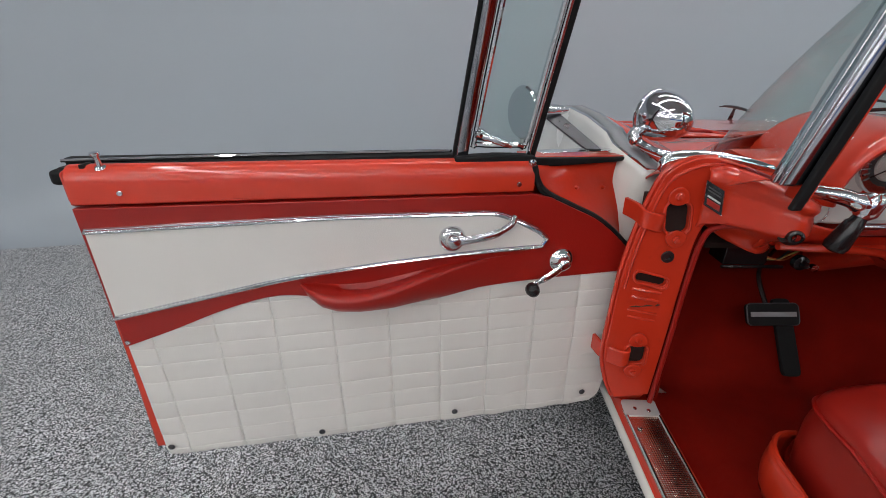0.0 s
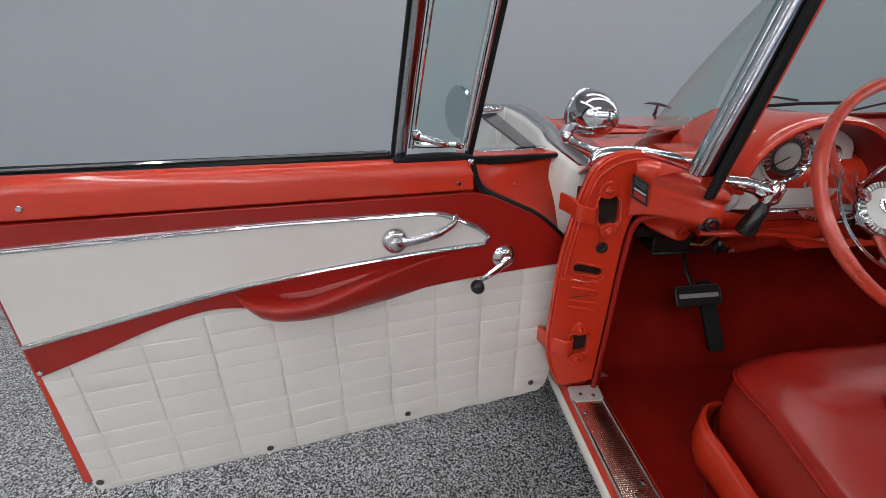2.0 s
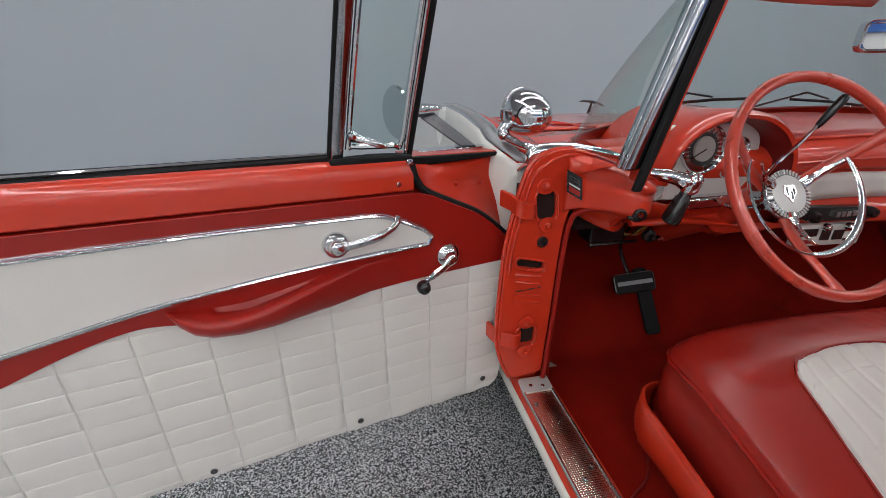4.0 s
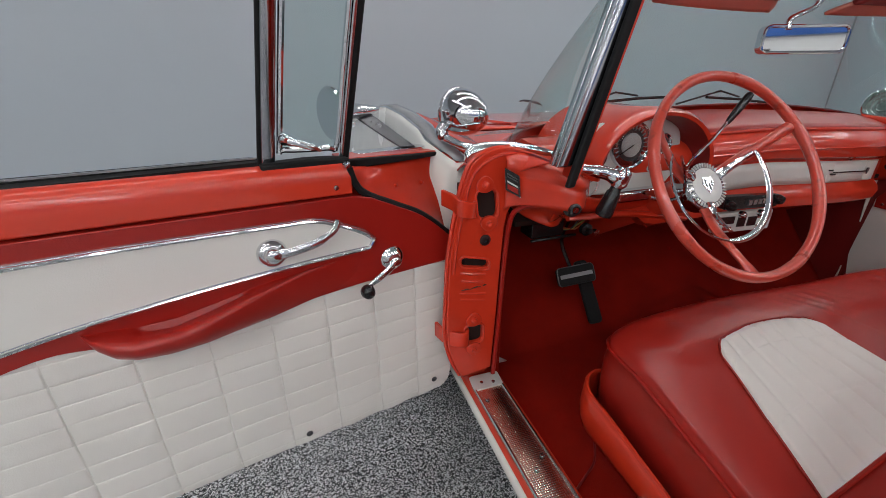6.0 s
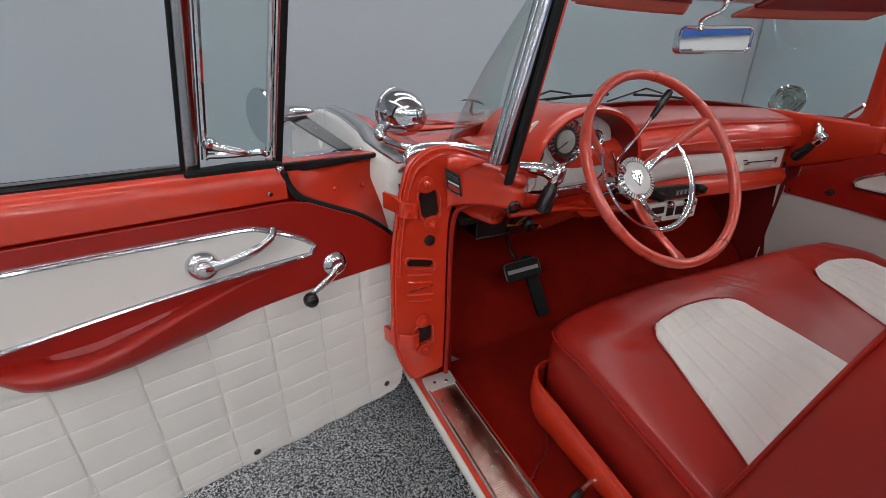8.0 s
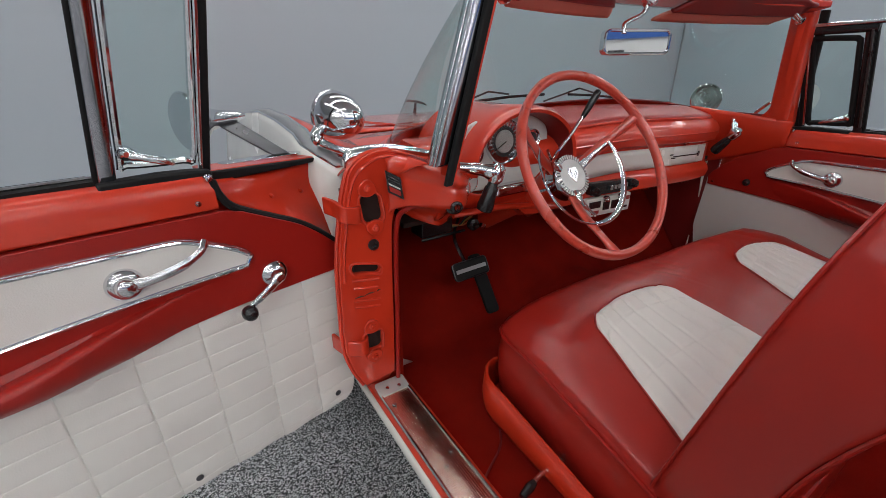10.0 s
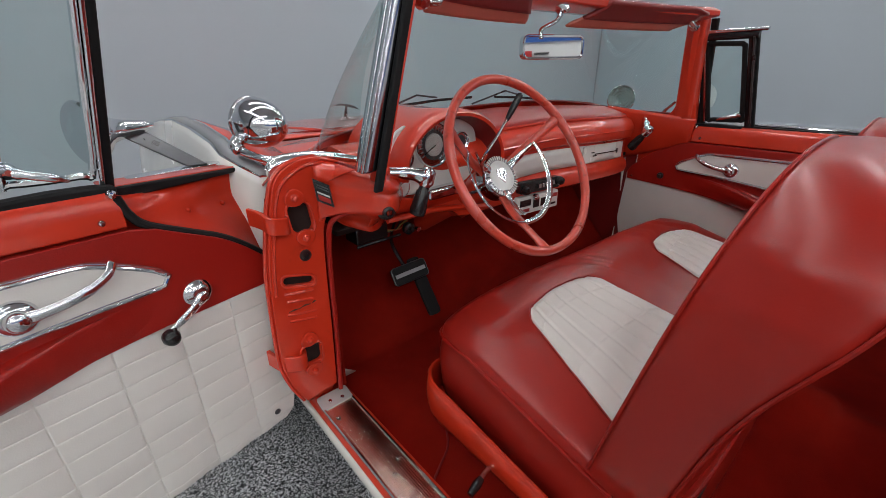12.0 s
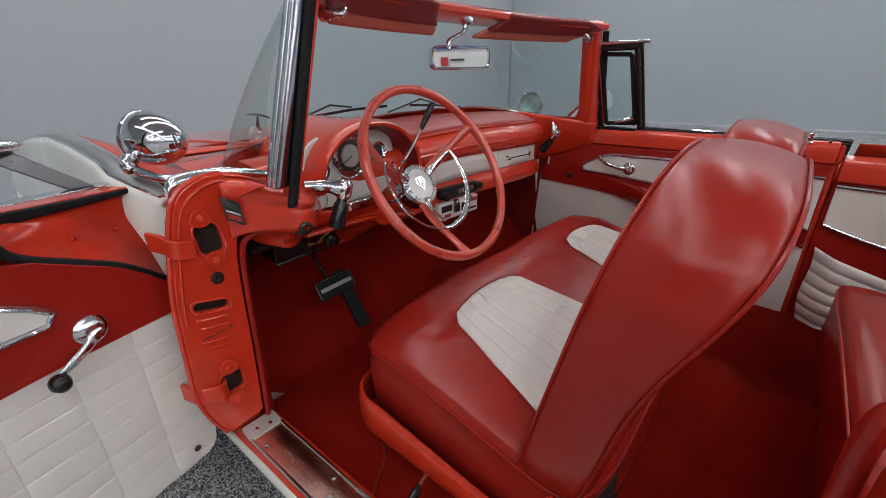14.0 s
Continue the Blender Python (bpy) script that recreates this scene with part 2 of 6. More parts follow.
# ---- the room ----
def room():
    g = box(bmesh.new(), (-24, -19, -0.05), (20, 10, 0))
    tagged(part("floor", g, FLOOR), "speckled black, grey and white epoxy flake floor", "floor", kind="structure")
    a = radians(12)
    along, out = V(math.cos(a), math.sin(a), 0), V(-math.sin(a), math.cos(a), 0)
    foot = V(-4.1, 1.72, 0)

    def wall(name, p, d, n, length, cove, mat, label, top=4.2):
        """A wall that rises from the floor in a soft cove."""
        prof = [(0, 0.001)] + [(cove * math.sin(radians(t)), cove * (1 - math.cos(radians(t)))) for t in range(15, 91, 15)] + [(cove, top)]
        rows = [[p + d * s + n * q + V(0, 0, h) for q, h in prof] + [p + d * s + n * (cove + 0.15) + V(0, 0, top), p + d * s + n * (cove + 0.15)] for s in (0, length)]
        bm = bmesh.new()
        rings(bm, rows)
        return tagged(part(name, bm, mat), label, "wall", kind="structure")

    wall("wall_north", foot - along * 16, along, out, 29.06, 0.35, WALL, "plain grey painted wall rising from the floor")
    corner = foot + along * 13.06
    wall("wall_east", corner - along * 0.35 + out * 0.5, -out, along, 18, 0.05, WALL, "plain grey painted side wall")
    # Unseen wall, made white to throw light onto the passenger side.
    wall("wall_west", foot - along * 16 - out * 16, out, -along, 17, 0.05, WALL_WHITE, "plain unseen end wall, white to bounce light")
    edge = box(bmesh.new(), (-0.006, -0.006, 0.0), (0.006, 0.006, 4.19), lambda p: corner - along * 0.31 + out * 0.33 + along * p.x + out * p.y + V(0, 0, p.z))
    tagged(part("trim", edge, TRIM_GREY), "thin grey joint strip in the wall corner", "trim", kind="structure")
    south = foot - out * 14 - along * 6.5
    wall("wall_south", south - along * 10, along, -out, 30.6, 0.05, WALL_WHITE, "white showroom wall with a blue band above")
    b = bmesh.new()
    f = lambda p: south + along * p.x + out * (0.0 - p.y) + V(0, 0, p.z)
    box(b, (0.5, -0.03, 2.105), (16, 0, 3.1), f)
    tagged(part("wall_band", b, WALL_BLUE), "wide blue painted band on the white wall", "wall band", kind="structure")
    b = box(bmesh.new(), (9.22, -0.05, 1.68), (9.42, -0.001, 1.90), f)
    tagged(part("wall_sign", b, WALL_RED, bevel=0.01), "red square sign on the white wall", "sign")
    b = box(bmesh.new(), (9.48, -0.02, 1.80), (9.86, -0.001, 1.855), f)
    tagged(part("wall_lettering", b, FELT, bevel=0.004), "row of small dark lettering beside the red sign", "lettering")
    c = box(bmesh.new(), (-24, -19, 4.2), (20, 10, 4.3))
    tagged(part("ceiling", c, CEILING), "dark flat showroom ceiling", "ceiling", kind="structure")
    lamp = thing("ceiling_lamp", "long slim tube lamp hung under the ceiling, out of view", "ceiling lamp", group="ceiling lamps")
    part("housing", box(bmesh.new(), (-2.0, -0.09, -0.06), (2.0, 0.09, 0.0)), WHITE_PAINT, lamp, bevel=0.01)
    part("diffuser", box(bmesh.new(), (-1.97, -0.038, -0.078), (1.97, 0.038, -0.061)), LAMP, lamp, "glowing white diffuser")
    # Columns -2 and -3 are unseen lamps added to brighten west-facing trim.
    first = True
    # Added unseen rows: 2.2, 5.7 and 8.1 brighten the cabin, 11.9 the south wall.
    for j, row in ((1.1, (1.0, 2.2)), (2.2, (0.5, 1.5)), (4.5, (-1, 0, 2)), (5.7, (-2, -1)), (6.9, range(-3, 3)), (8.1, (-2, -1)), (9.3, range(-3, 3)), (11.9, range(-2, 3))):
        for i in row:
            p = foot + along * (0.4 + 4.2 * i) - out * j + V(0, 0, 4.2)
            m = Matrix.Translation(p) @ Matrix.Rotation(a, 4, "Z")
            if first:
                lamp.matrix_basis, first = m, False
            else:
                copy_thing(lamp, m)
    # Unseen crosswise lamps added as fill for the east wall and passenger trim.
    for k, j in ((11.6, 2.6), (11.6, 7.0), (0.5, 3.2), (0.3, 7.4), (0.3, 11.4)):
        copy_thing(lamp, Matrix.Translation(foot + along * k - out * j + V(0, 0, 4.2)) @ Matrix.Rotation(a + math.pi / 2, 4, "Z"))


room()

# ---- the car ----
car = thing("convertible_car", "coral and white two-tone vintage convertible, top down, driver's door wide open", "car")

DOOR_TURN = radians(80)
HINGE = V(-0.881, -0.023, 0)
DU = V(-math.sin(DOOR_TURN), -math.cos(DOOR_TURN), 0)
DN = V(math.cos(DOOR_TURN), -math.sin(DOOR_TURN), 0)


def open_door(p):
    """Along the open door, inwards from its panel, up."""
    return HINGE + DU * p[0] + DN * p[1] + V(0, 0, p[2])


def shut_door(p):
    u = p[0] if p[0] < 0.369 else 0.369 + (p[0] - 0.369) * 0.93
    return V(0.735 - p[1], -0.035 - u, p[2] - 0.06)


CHROME_UPPER = [(1.022, 0.902), (0.79, 0.904), (0.58, 0.905), (0.367, 0.900), (0.287, 0.897), (0.246, 0.883), (0.197, 0.858), (0.172, 0.838)]
CHROME_LOWER = [(0.183, 0.821), (0.308, 0.817), (0.483, 0.806), (0.596, 0.795), (0.708, 0.782), (0.874, 0.752), (1.024, 0.724)]
SEAL = [(0.209, 0.985), (0.200, 0.955), (0.180, 0.930), (0.123, 0.900), (0.07, 0.873), (0.03, 0.843), (-0.011, 0.804)]
WHITE_TOP = [(-0.023, 0.748), (0.117, 0.744), (0.243, 0.738), (0.428, 0.721), (0.56, 0.715), (0.67, 0.741), (0.736, 0.744), (0.827, 0.722), (0.933, 0.684), (1.029, 0.653)]


def door(f, name, label, inside_only=False):
    def P(u, n, z):
        return f(V(u, n, z))

    inward = (P(0, 1, 0) - P(0, 0, 0)).normalized()
    # shell with the painted end faces
    bm = slab(bmesh.new(), [(0.03, 0.40), (0.06, 0.392), (1.03, 0.362), (1.055, 0.362), (1.046, 0.60), (1.040, 0.94), (0.21, 0.94), (0.18, 0.90), (0.0, 0.79), (-0.012, 0.55)], -0.10, lambda c: P(c.x, c.z - 0.006, c.y))
    d = part(name, bm, CORAL, car, label, bevel=0.004)
    # outer skin, white below and coral above the side trim
    bm = slab(bmesh.new(), [(-0.05, 0.29), (1.065, 0.29), (1.065, 0.72), (-0.06, 0.72)], -0.022, lambda c: P(c.x, c.z - 0.106 - 0.03 * math.sin((c.y - 0.29) * 3), c.y))
    part("outer_skin", bm, WHITE_PAINT, d, "white painted outer skin", bevel=0.004)
    bm = slab(bmesh.new(), [(-0.06, 0.722), (1.065, 0.722), (1.06, 0.975), (-0.055, 0.978)], -0.022, lambda c: P(c.x, c.z - 0.106 - 0.03 * math.sin((c.y - 0.29) * 3), c.y))
    part("outer_skin", bm, CORAL, d, bevel=0.004)
    # belt rail
    bm = bmesh.new()
    rows = []
    for u in [0.205 + (1.032 - 0.205) * i / 8 for i in range(9)]:
        s = (u - 0.205) / 0.83
        b, t = lerp(0.934, 0.946, s), lerp(0.998, 1.014, s)
        rows.append([P(u, n, z) for n, z in ((0.0, b), (0.007, b + 0.004), (0.006, lerp(b, t, 0.5)), (0.003, t - 0.016), (-0.004, t - 0.005), (-0.014, t), (-0.026, t + 0.001), (-0.026, b), (-0.01, b))])
    rings(bm, rows)
    rail = part("belt_rail", bm, CORAL, d, bevel=0.002)
    # lock end of the rail, with a bent lip
    bm = box(bmesh.new(), (1.032, -0.09, 0.945), (1.05, -0.012, 1.005), f)
    part("rail_end", bm, CORAL, d, bevel=0.014, segs=4)
    part("end_notch", box(bmesh.new(), (0.999, -0.030, 0.999), (1.008, -0.006, 1.0165), f), RUBBER, d, bevel=0.002)
    if not inside_only:
        bm = box(bmesh.new(), (1.045, -0.085, 0.975), (1.078, -0.03, 1.003), f)
        part("rubber_stop", bm, RUBBER, d, "black rubber stop", bevel=0.008)
    # window slot: black felt, bright strip, far lip
    bm = box(bmesh.new(), (0.36, -0.060, 0.99), (1.055, -0.028, 1.008), f)
    part("window_felt", bm, RUBBER, d, "black window slot felt")
    bm = tube(bmesh.new(), [P(0.36, -0.050, 1.010), P(0.7, -0.050, 1.014), P(1.06, -0.050, 1.016)], 0.0034, 6)
    part("slot_strip", bm, CHROME, d, "bright strip along the window slot")
    bm = slab(bmesh.new(), [(0.36, 0.95), (1.06, 0.95), (1.065, 1.018), (0.36, 1.008)], -0.022, lambda c: P(c.x, c.z - 0.062, c.y))
    part("outer_belt", bm, RUBBER, d, bevel=0.003)
    # vinyl covered inner panel
    seal = [(p.x, p.y) for p in curve([(a, b, 0) for a, b in SEAL], 4)]
    edge = [(1.031, 0.944), (0.206, 0.932)] + [q for q in seal if q[1] < 0.93] + [(-0.026, 0.78)] + [(p.x, p.y) for p in curve([(a, b, 0) for a, b in WHITE_TOP], 5)]
    bm = slab(bmesh.new(), edge, 0.0155, lambda c: P(c.x, c.z - 0.006, c.y))
    part("vinyl_panel", bm, RED_VINYL, d, "dark red vinyl trim panel", bevel=0.002)
    # white inlay between bright strips
    up = [(p.x, p.y) for p in curve([(a, b, 0) for a, b in CHROME_UPPER], 5)]
    lo = [(p.x, p.y) for p in curve([(a, b, 0) for a, b in CHROME_LOWER], 5)]
    bm = slab(bmesh.new(), up + lo, 0.005, lambda c: P(c.x, c.z + 0.0095, c.y))
    part("white_inlay", bm, WHITE_VINYL, d, "smooth white vinyl inlay", bevel=0.002)
    bm = tube(bmesh.new(), [P(a, 0.012, b) for a, b in up + lo], 0.0062, 8, flat=0.8, up=inward)
    part("bright_strip", bm, STAINLESS, d, "bright metal strip round the inlay")
    bm = tube(bmesh.new(), [P(a, 0.0165, b) for a, b in up + lo], 0.0034, 8, up=inward)
    part("strip_bead", bm, CHROME, d)
    # stitched white lower panel with welted seams
    cols = [0.082, 0.180, 0.286, 0.395, 0.506, 0.622, 0.741, 0.857, 0.979]
    seams = [0.374, 0.417, 0.467, 0.511, 0.565, 0.610, 0.650, 0.693, 0.735]

    def stops(lo, hi, marks, gap):
        out = {lo, hi}
        for c in marks:
            out |= {c + q for q in (-0.0026, -0.0013, -0.0004, 0.0004, 0.0013, 0.0026)}
        k = int((hi - lo) / gap)
        out |= {lo + (hi - lo) * i / k for i in range(k) if min(abs(lo + (hi - lo) * i / k - c) for c in marks) > 0.009}
        return sorted(v for v in out if lo <= v <= hi)

    def cut(v, marks):
        q = min(abs(v - c) for c in marks)
        return 1.0 if q > 0.0026 else table([(0.0004, 0.0), (0.0013, 0.8), (0.0026, 1.0)], q)

    us, zs = stops(-0.046, 1.031, cols, 0.02), stops(0.352, 0.765, seams, 0.02)

    def white(u, q):
        z = q - 0.03 * (u - 0.5) * (1 - smooth((q - 0.45) / 0.3) * 0.4)
        inner = table([(0.35, 0.052), (0.358, 0.028), (0.372, 0.008), (0.395, -0.008), (0.45, -0.018), (0.56, -0.042), (0.75, -0.030)], z)
        e = max(u, inner + 0.0002 * (u + 0.046))
        g, h = cut(u, cols), cut(q, seams)
        puff = 0.001 if inside_only else 0.0026 * g * (0.42 + 0.58 * h)
        wave = 0.0035 * noise.noise(V(u * 7, z * 2.5, 3.1)) + (0.003 + 0.003 * smooth((0.55 - u) / 0.4)) * noise.noise(V(u * 20 + z * 4, z * 3, 1.7)) * smooth((0.56 - z) / 0.16)
        roll = 0.006 * (1 - smooth((q - 0.352) / 0.012)) + 0.005 * (1 - smooth((1.031 - u) / 0.008))
        return P(e + 0.004 * (0.55 - z) * (g < 1), 0.0015 + puff + max(wave, -0.0015) - roll, z)

    bm = bmesh.new()
    rings(bm, [[white(u, q) for u in us] for q in zs], wrap=False, caps=False)
    part("stitched_panel", bm, WHITE_VINYL, d, "white vinyl lower panel with stitched rectangles", angle=75)
    if inside_only:
        part("bottom_strip", tube(bmesh.new(), [white(u, 0.352) + V(-0.002, 0, -0.003) for u in us if u > 0.05], 0.0035, 6), STAINLESS, d, "bright strip under the trim panel")
    # armrest, a hollowed shelf that tapers to the front
    bm = bmesh.new()
    rows = []
    for i in range(41):
        u = 0.674 - 0.474 * (i / 40) ** 1.35
        dep = table([(0.20, 0.001), (0.25, 0.005), (0.32, 0.015), (0.38, 0.032), (0.44, 0.050), (0.50, 0.068), (0.56, 0.073), (0.60, 0.069), (0.63, 0.056), (0.655, 0.032), (0.674, 0.002)], u)
        shelf = table([(0.20, 0.806), (0.31, 0.800), (0.38, 0.791), (0.42, 0.784), (0.49, 0.771), (0.54, 0.763), (0.60, 0.762), (0.674, 0.770)], u)
        bot = table([(0.20, 0.770), (0.27, 0.742), (0.39, 0.724), (0.48, 0.717), (0.55, 0.718), (0.60, 0.722), (0.63, 0.729), (0.655, 0.744), (0.674, 0.766)], u)
        dip = table([(0.40, 0.0), (0.45, 0.006), (0.55, 0.013), (0.585, 0.010), (0.61, 0.0)], u)
        side = ((0.0, shelf + 0.002), (dep * 0.10, shelf - dip), (dep * 0.40, shelf - dip * 0.6), (dep * 0.62, shelf), (dep * 0.88, shelf + 0.0015), (dep * 0.97, shelf - 0.001), (dep, shelf - min(0.006, (shelf - bot) * 0.3)),
                (dep * 0.95, lerp(shelf, bot, 0.45)), (dep * 0.76, lerp(shelf, bot, 0.8)), (dep * 0.42, bot - 0.001), (0.0, bot + 0.001))
        rows.append([P(u, 0.008 + n, z) for n, z in side])
    rings(bm, rows)
    part("armrest", bm, RED_VINYL, d, "moulded red vinyl armrest with a scooped grip", angle=50)
    # inner release handle
    bm = lathe(bmesh.new(), [(0.027, 0), (0.027, 0.004), (0.022, 0.010), (0.016, 0.013), (0.014, 0.024), (0.010, 0.028), (0, 0.029)], facing(P(0.369, 0.014, 0.850), inward))
    h = part("release_handle", bm, CHROME, d, "chrome inner door handle")
    bm = tube(bmesh.new(), curve([P(0.369, 0.028, 0.850), P(0.335, 0.034, 0.853), P(0.29, 0.036, 0.862), P(0.255, 0.030, 0.877), P(0.243, 0.018, 0.890)], 5), [0.010] * 4 + [0.0085] * 8 + [0.007] * 9, 10, flat=0.7, up=inward)
    part("lever", bm, CHROME, h)
    # window crank
    bm = lathe(bmesh.new(), [(0.026, 0), (0.026, 0.003), (0.020, 0.010), (0.013, 0.013), (0.011, 0.026), (0.006, 0.030), (0, 0.030)], facing(P(0.134, 0.009, 0.784), inward))
    if inside_only:
        bm.free()
        part("crank_spindle", lathe(bmesh.new(), [(0.014, 0), (0.013, 0.004), (0.007, 0.005), (0.006, 0.016), (0, 0.016)], facing(P(0.118, 0.009, 0.784), inward), 12), DARK_METAL, d, "bare window crank spindle")
    else:
        c = part("window_crank", bm, CHROME, d, "chrome window crank with a black knob")
        bm = tube(bmesh.new(), curve([P(0.134, 0.034, 0.786), P(0.160, 0.036, 0.766), P(0.203, 0.034, 0.740)], 6), [0.011] * 3 + [0.008] * 7 + [0.006] * 3, 10, flat=0.6, up=inward)
        part("arm", bm, CHROME, c)
        bm = lathe(bmesh.new(), [(0.008, 0), (0.014, 0.006), (0.015, 0.014), (0.012, 0.024), (0.006, 0.028), (0, 0.028)], facing(P(0.204, 0.030, 0.736), inward))
        part("knob", bm, BLACK, c, "black knob")
    # lock button
    bm = lathe(bmesh.new(), [(0.010, 0), (0.008, 0.004), (0.0048, 0.005), (0.0048, 0.022), (0.0072, 0.025), (0.0072, 0.029), (0, 0.030)], facing(P(0.950 if inside_only else 0.975, -0.010, 1.008), V(0, 0, 1) + inward * 0.15), 14)
    part("lock_button", bm, CHROME, d, "chrome lock button")
    for u, z in ((0.949, 0.967), (0.236, 0.952)):
        screw(P(u, 0.006, z), inward, d, 0.0055)
    for u, z in ((0.037, 0.408), (0.361, 0.387), (0.680, 0.368), (1.016, 0.371)):
        screw(P(u, 0.007, z), inward, d, 0.0075, DARK_METAL)
    for u, z in ((-0.004, 0.762), (1.022, 0.664)):
        screw(P(u, 0.0095, z), inward, d, 0.005)
    # vent window: leaning frame, glass and catch
    def W(u, z, n=0.0):
        t = (z - 1.0) / 0.31
        if inside_only:
            u = 0.2 + (u - 0.2) * 1.10 + 0.016
        return P(u - 0.04 * t, -0.030 + 0.075 * t + n, z)

    v = part("vent_window", tube(bmesh.new(), curve([W(0.222, 1.028), W(0.222, 1.15), W(0.222, 1.268), W(0.230, 1.280), W(0.30, 1.280), W(0.322, 1.276), W(0.325, 1.25), W(0.325, 1.04), W(0.318, 1.026), W(0.24, 1.022)], 4, True), 0.0085 if inside_only else 0.0055, 8, closed=True), RUBBER if inside_only else CHROME, d, "black framed vent window" if inside_only else "chrome framed vent window")
    part("pane", patch(bmesh.new(), lambda a, b: W(lerp(0.222, 0.326, a), lerp(1.024, 1.28, b)), 2, 2), GLASS, v, "tinted pane").visible_shadow = False
    part("division_bar", rings_bar([W(0.345, 0.99), W(0.345, 1.318)], 0.012, 0.016, inward), BLACK if inside_only else POST_STEEL, d, "black division bar" if inside_only else "chrome division bar")
    part("bar_channel", rings_bar([W(0.359, 0.99, -0.004), W(0.359, 1.312, -0.004)], 0.0035, 0.013, inward), RUBBER, d, "black rubber channel")
    part("front_bar", rings_bar([W(0.2035, 0.985, -0.004), W(0.2035, 1.318, -0.004)], 0.008, 0.016, inward), RUBBER, d, "black rubber faced front post")
    part("front_bar_trim", rings_bar([W(0.213, 0.99, 0.004), W(0.213, 1.316, 0.004)], 0.0035, 0.010, inward), CHROME, d)
    if inside_only:
        part("top_frame", rings_bar([W(0.200, 1.302), W(0.362, 1.306)], 0.012, 0.020, inward), BLACK, d)
        part("bar_trim", rings_bar([W(0.351, 1.02, 0.010), W(0.351, 1.30, 0.010)], 0.003, 0.008, inward), DARK_METAL, d)
    part("top_bar", rings_bar([W(0.185, 1.318), W(0.385, 1.322)], 0.006, 0.016, inward), CHROME, d, "chrome top rail of the vent window")
    bm = slab(bmesh.new(), [(0.20, 0.985), (0.36, 0.990), (0.36, 1.006), (0.325, 1.007), (0.28, 1.008), (0.235, 1.006), (0.20, 1.002)], 0.03, lambda c: P(c.x, c.z - 0.036, c.y))
    part("vent_sill", bm, RUBBER, d, "black rubber sill under the vent window", bevel=0.004)
    bm = tube(bmesh.new(), curve([W(0.318, 1.045, 0.008), W(0.30, 1.040, 0.022), W(0.275, 1.032, 0.028), W(0.258, 1.024, 0.024)], 5), [0.0085] * 4 + [0.0065] * 8 + [0.004] * 4, 10, up=inward)
    k = part("vent_catch", bm, CHROME, d, "chrome vent window catch")
    part("catch_pivot", lathe(bmesh.new(), [(0.010, -0.004), (0.012, 0.004), (0.010, 0.014), (0.004, 0.02), (0, 0.02)], facing(W(0.318, 1.046), inward), 16), CHROME, k)
    bm = lathe(bmesh.new(), [(0.007, 0), (0.008, 0.006), (0.005, 0.011), (0, 0.012)], facing(P(0.212, 0.0, 0.992), inward), 12)
    part("post_cap", bm, CHROME, d)
    if inside_only:
        ax = P(1, 0.45, 0.0) - P(0, 0, 0)
        mr = part("door_mirror", lathe(bmesh.new(), [(0.0, -0.11), (0.010, -0.10), (0.018, -0.06), (0.045, -0.02), (0.056, 0.0), (0.053, 0.003), (0.0, 0.003)], facing(P(0.165, -0.16, 1.085), ax), 28), CHROME, d, "chrome bullet-shaped door mirror")
        part("stalk", tube(bmesh.new(), [P(0.12, -0.15, 1.075), P(0.09, -0.12, 1.0)], [0.010, 0.016], 8), CHROME, mr)
        return d
    # front hinge face, set back from the trim, with its rubber seal
    outer = [(0.190, -0.050, 0.970), (0.08, -0.080, 0.970), (-0.022, -0.096, 0.970), (-0.030, -0.094, 0.935), (-0.044, -0.078, 0.889), (-0.048, -0.066, 0.84), (-0.046, -0.05, 0.77)]
    A = curve([(a, -0.004, b) for a, b in SEAL], 6)
    B = curve(outer, 6)
    def face(s, t):
        i = min(int(round(s * (len(A) - 1))), len(A) - 1)
        p = A[i].lerp(B[i], t)
        p.y += 0.018 * math.sin(math.pi * t) * -1 + 0.004 * noise.noise(V(p.x * 18, p.z * 18, 0.4))
        return f(p)
    part("hinge_face", patch(bmesh.new(), face, len(A) - 1, 12), SHADED_CORAL, d, "hinge face of the door, coral darkened for shade", angle=60, solid=0.003)
    bm = tube(bmesh.new(), [f(p + V(-0.003, 0.003, 0)) for p in A], 0.0075, 8)
    part("rubber_seal", bm, RUBBER, d, "black rubber door seal")
    for p in ((0.095, -0.045, 0.925), (0.02, -0.072, 0.915), (-0.03, -0.080, 0.895), (-0.025, -0.072, 0.845), (0.13, -0.025, 0.915)):
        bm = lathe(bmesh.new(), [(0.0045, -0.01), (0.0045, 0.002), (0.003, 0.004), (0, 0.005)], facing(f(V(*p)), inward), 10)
        part("bolt", bm, SHADED_CORAL, d)
    # Black strip that paints the shadow below the belt flange.
    bm = slab(bmesh.new(), [(0.205, 0.968), (0.205, 0.990), (0.0, 0.980), (-0.026, 0.979), (-0.026, 0.970), (0.0, 0.969)], -0.07, lambda c: P(c.x, c.z - 0.052 - 0.03 * (0.205 - c.x) / 0.26, c.y))
    part("belt_shade_strip", bm, RUBBER, d, "black strip under the belt edge, standing for shade", bevel=0.003)
    bm = slab(bmesh.new(), [(0.205, -0.125), (-0.028, -0.128), (-0.034, -0.084), (0.205, -0.060)], 0.005, lambda c: P(c.x, c.y, c.z + lerp(0.986, 0.975, (0.205 - c.x) / 0.26)))
    part("belt_flange", bm, CORAL, d, bevel=0.002)
    # outside mirror: round head facing back, bullet shell, swept stalk
    head = f(V(0.19, -0.150, 1.068))
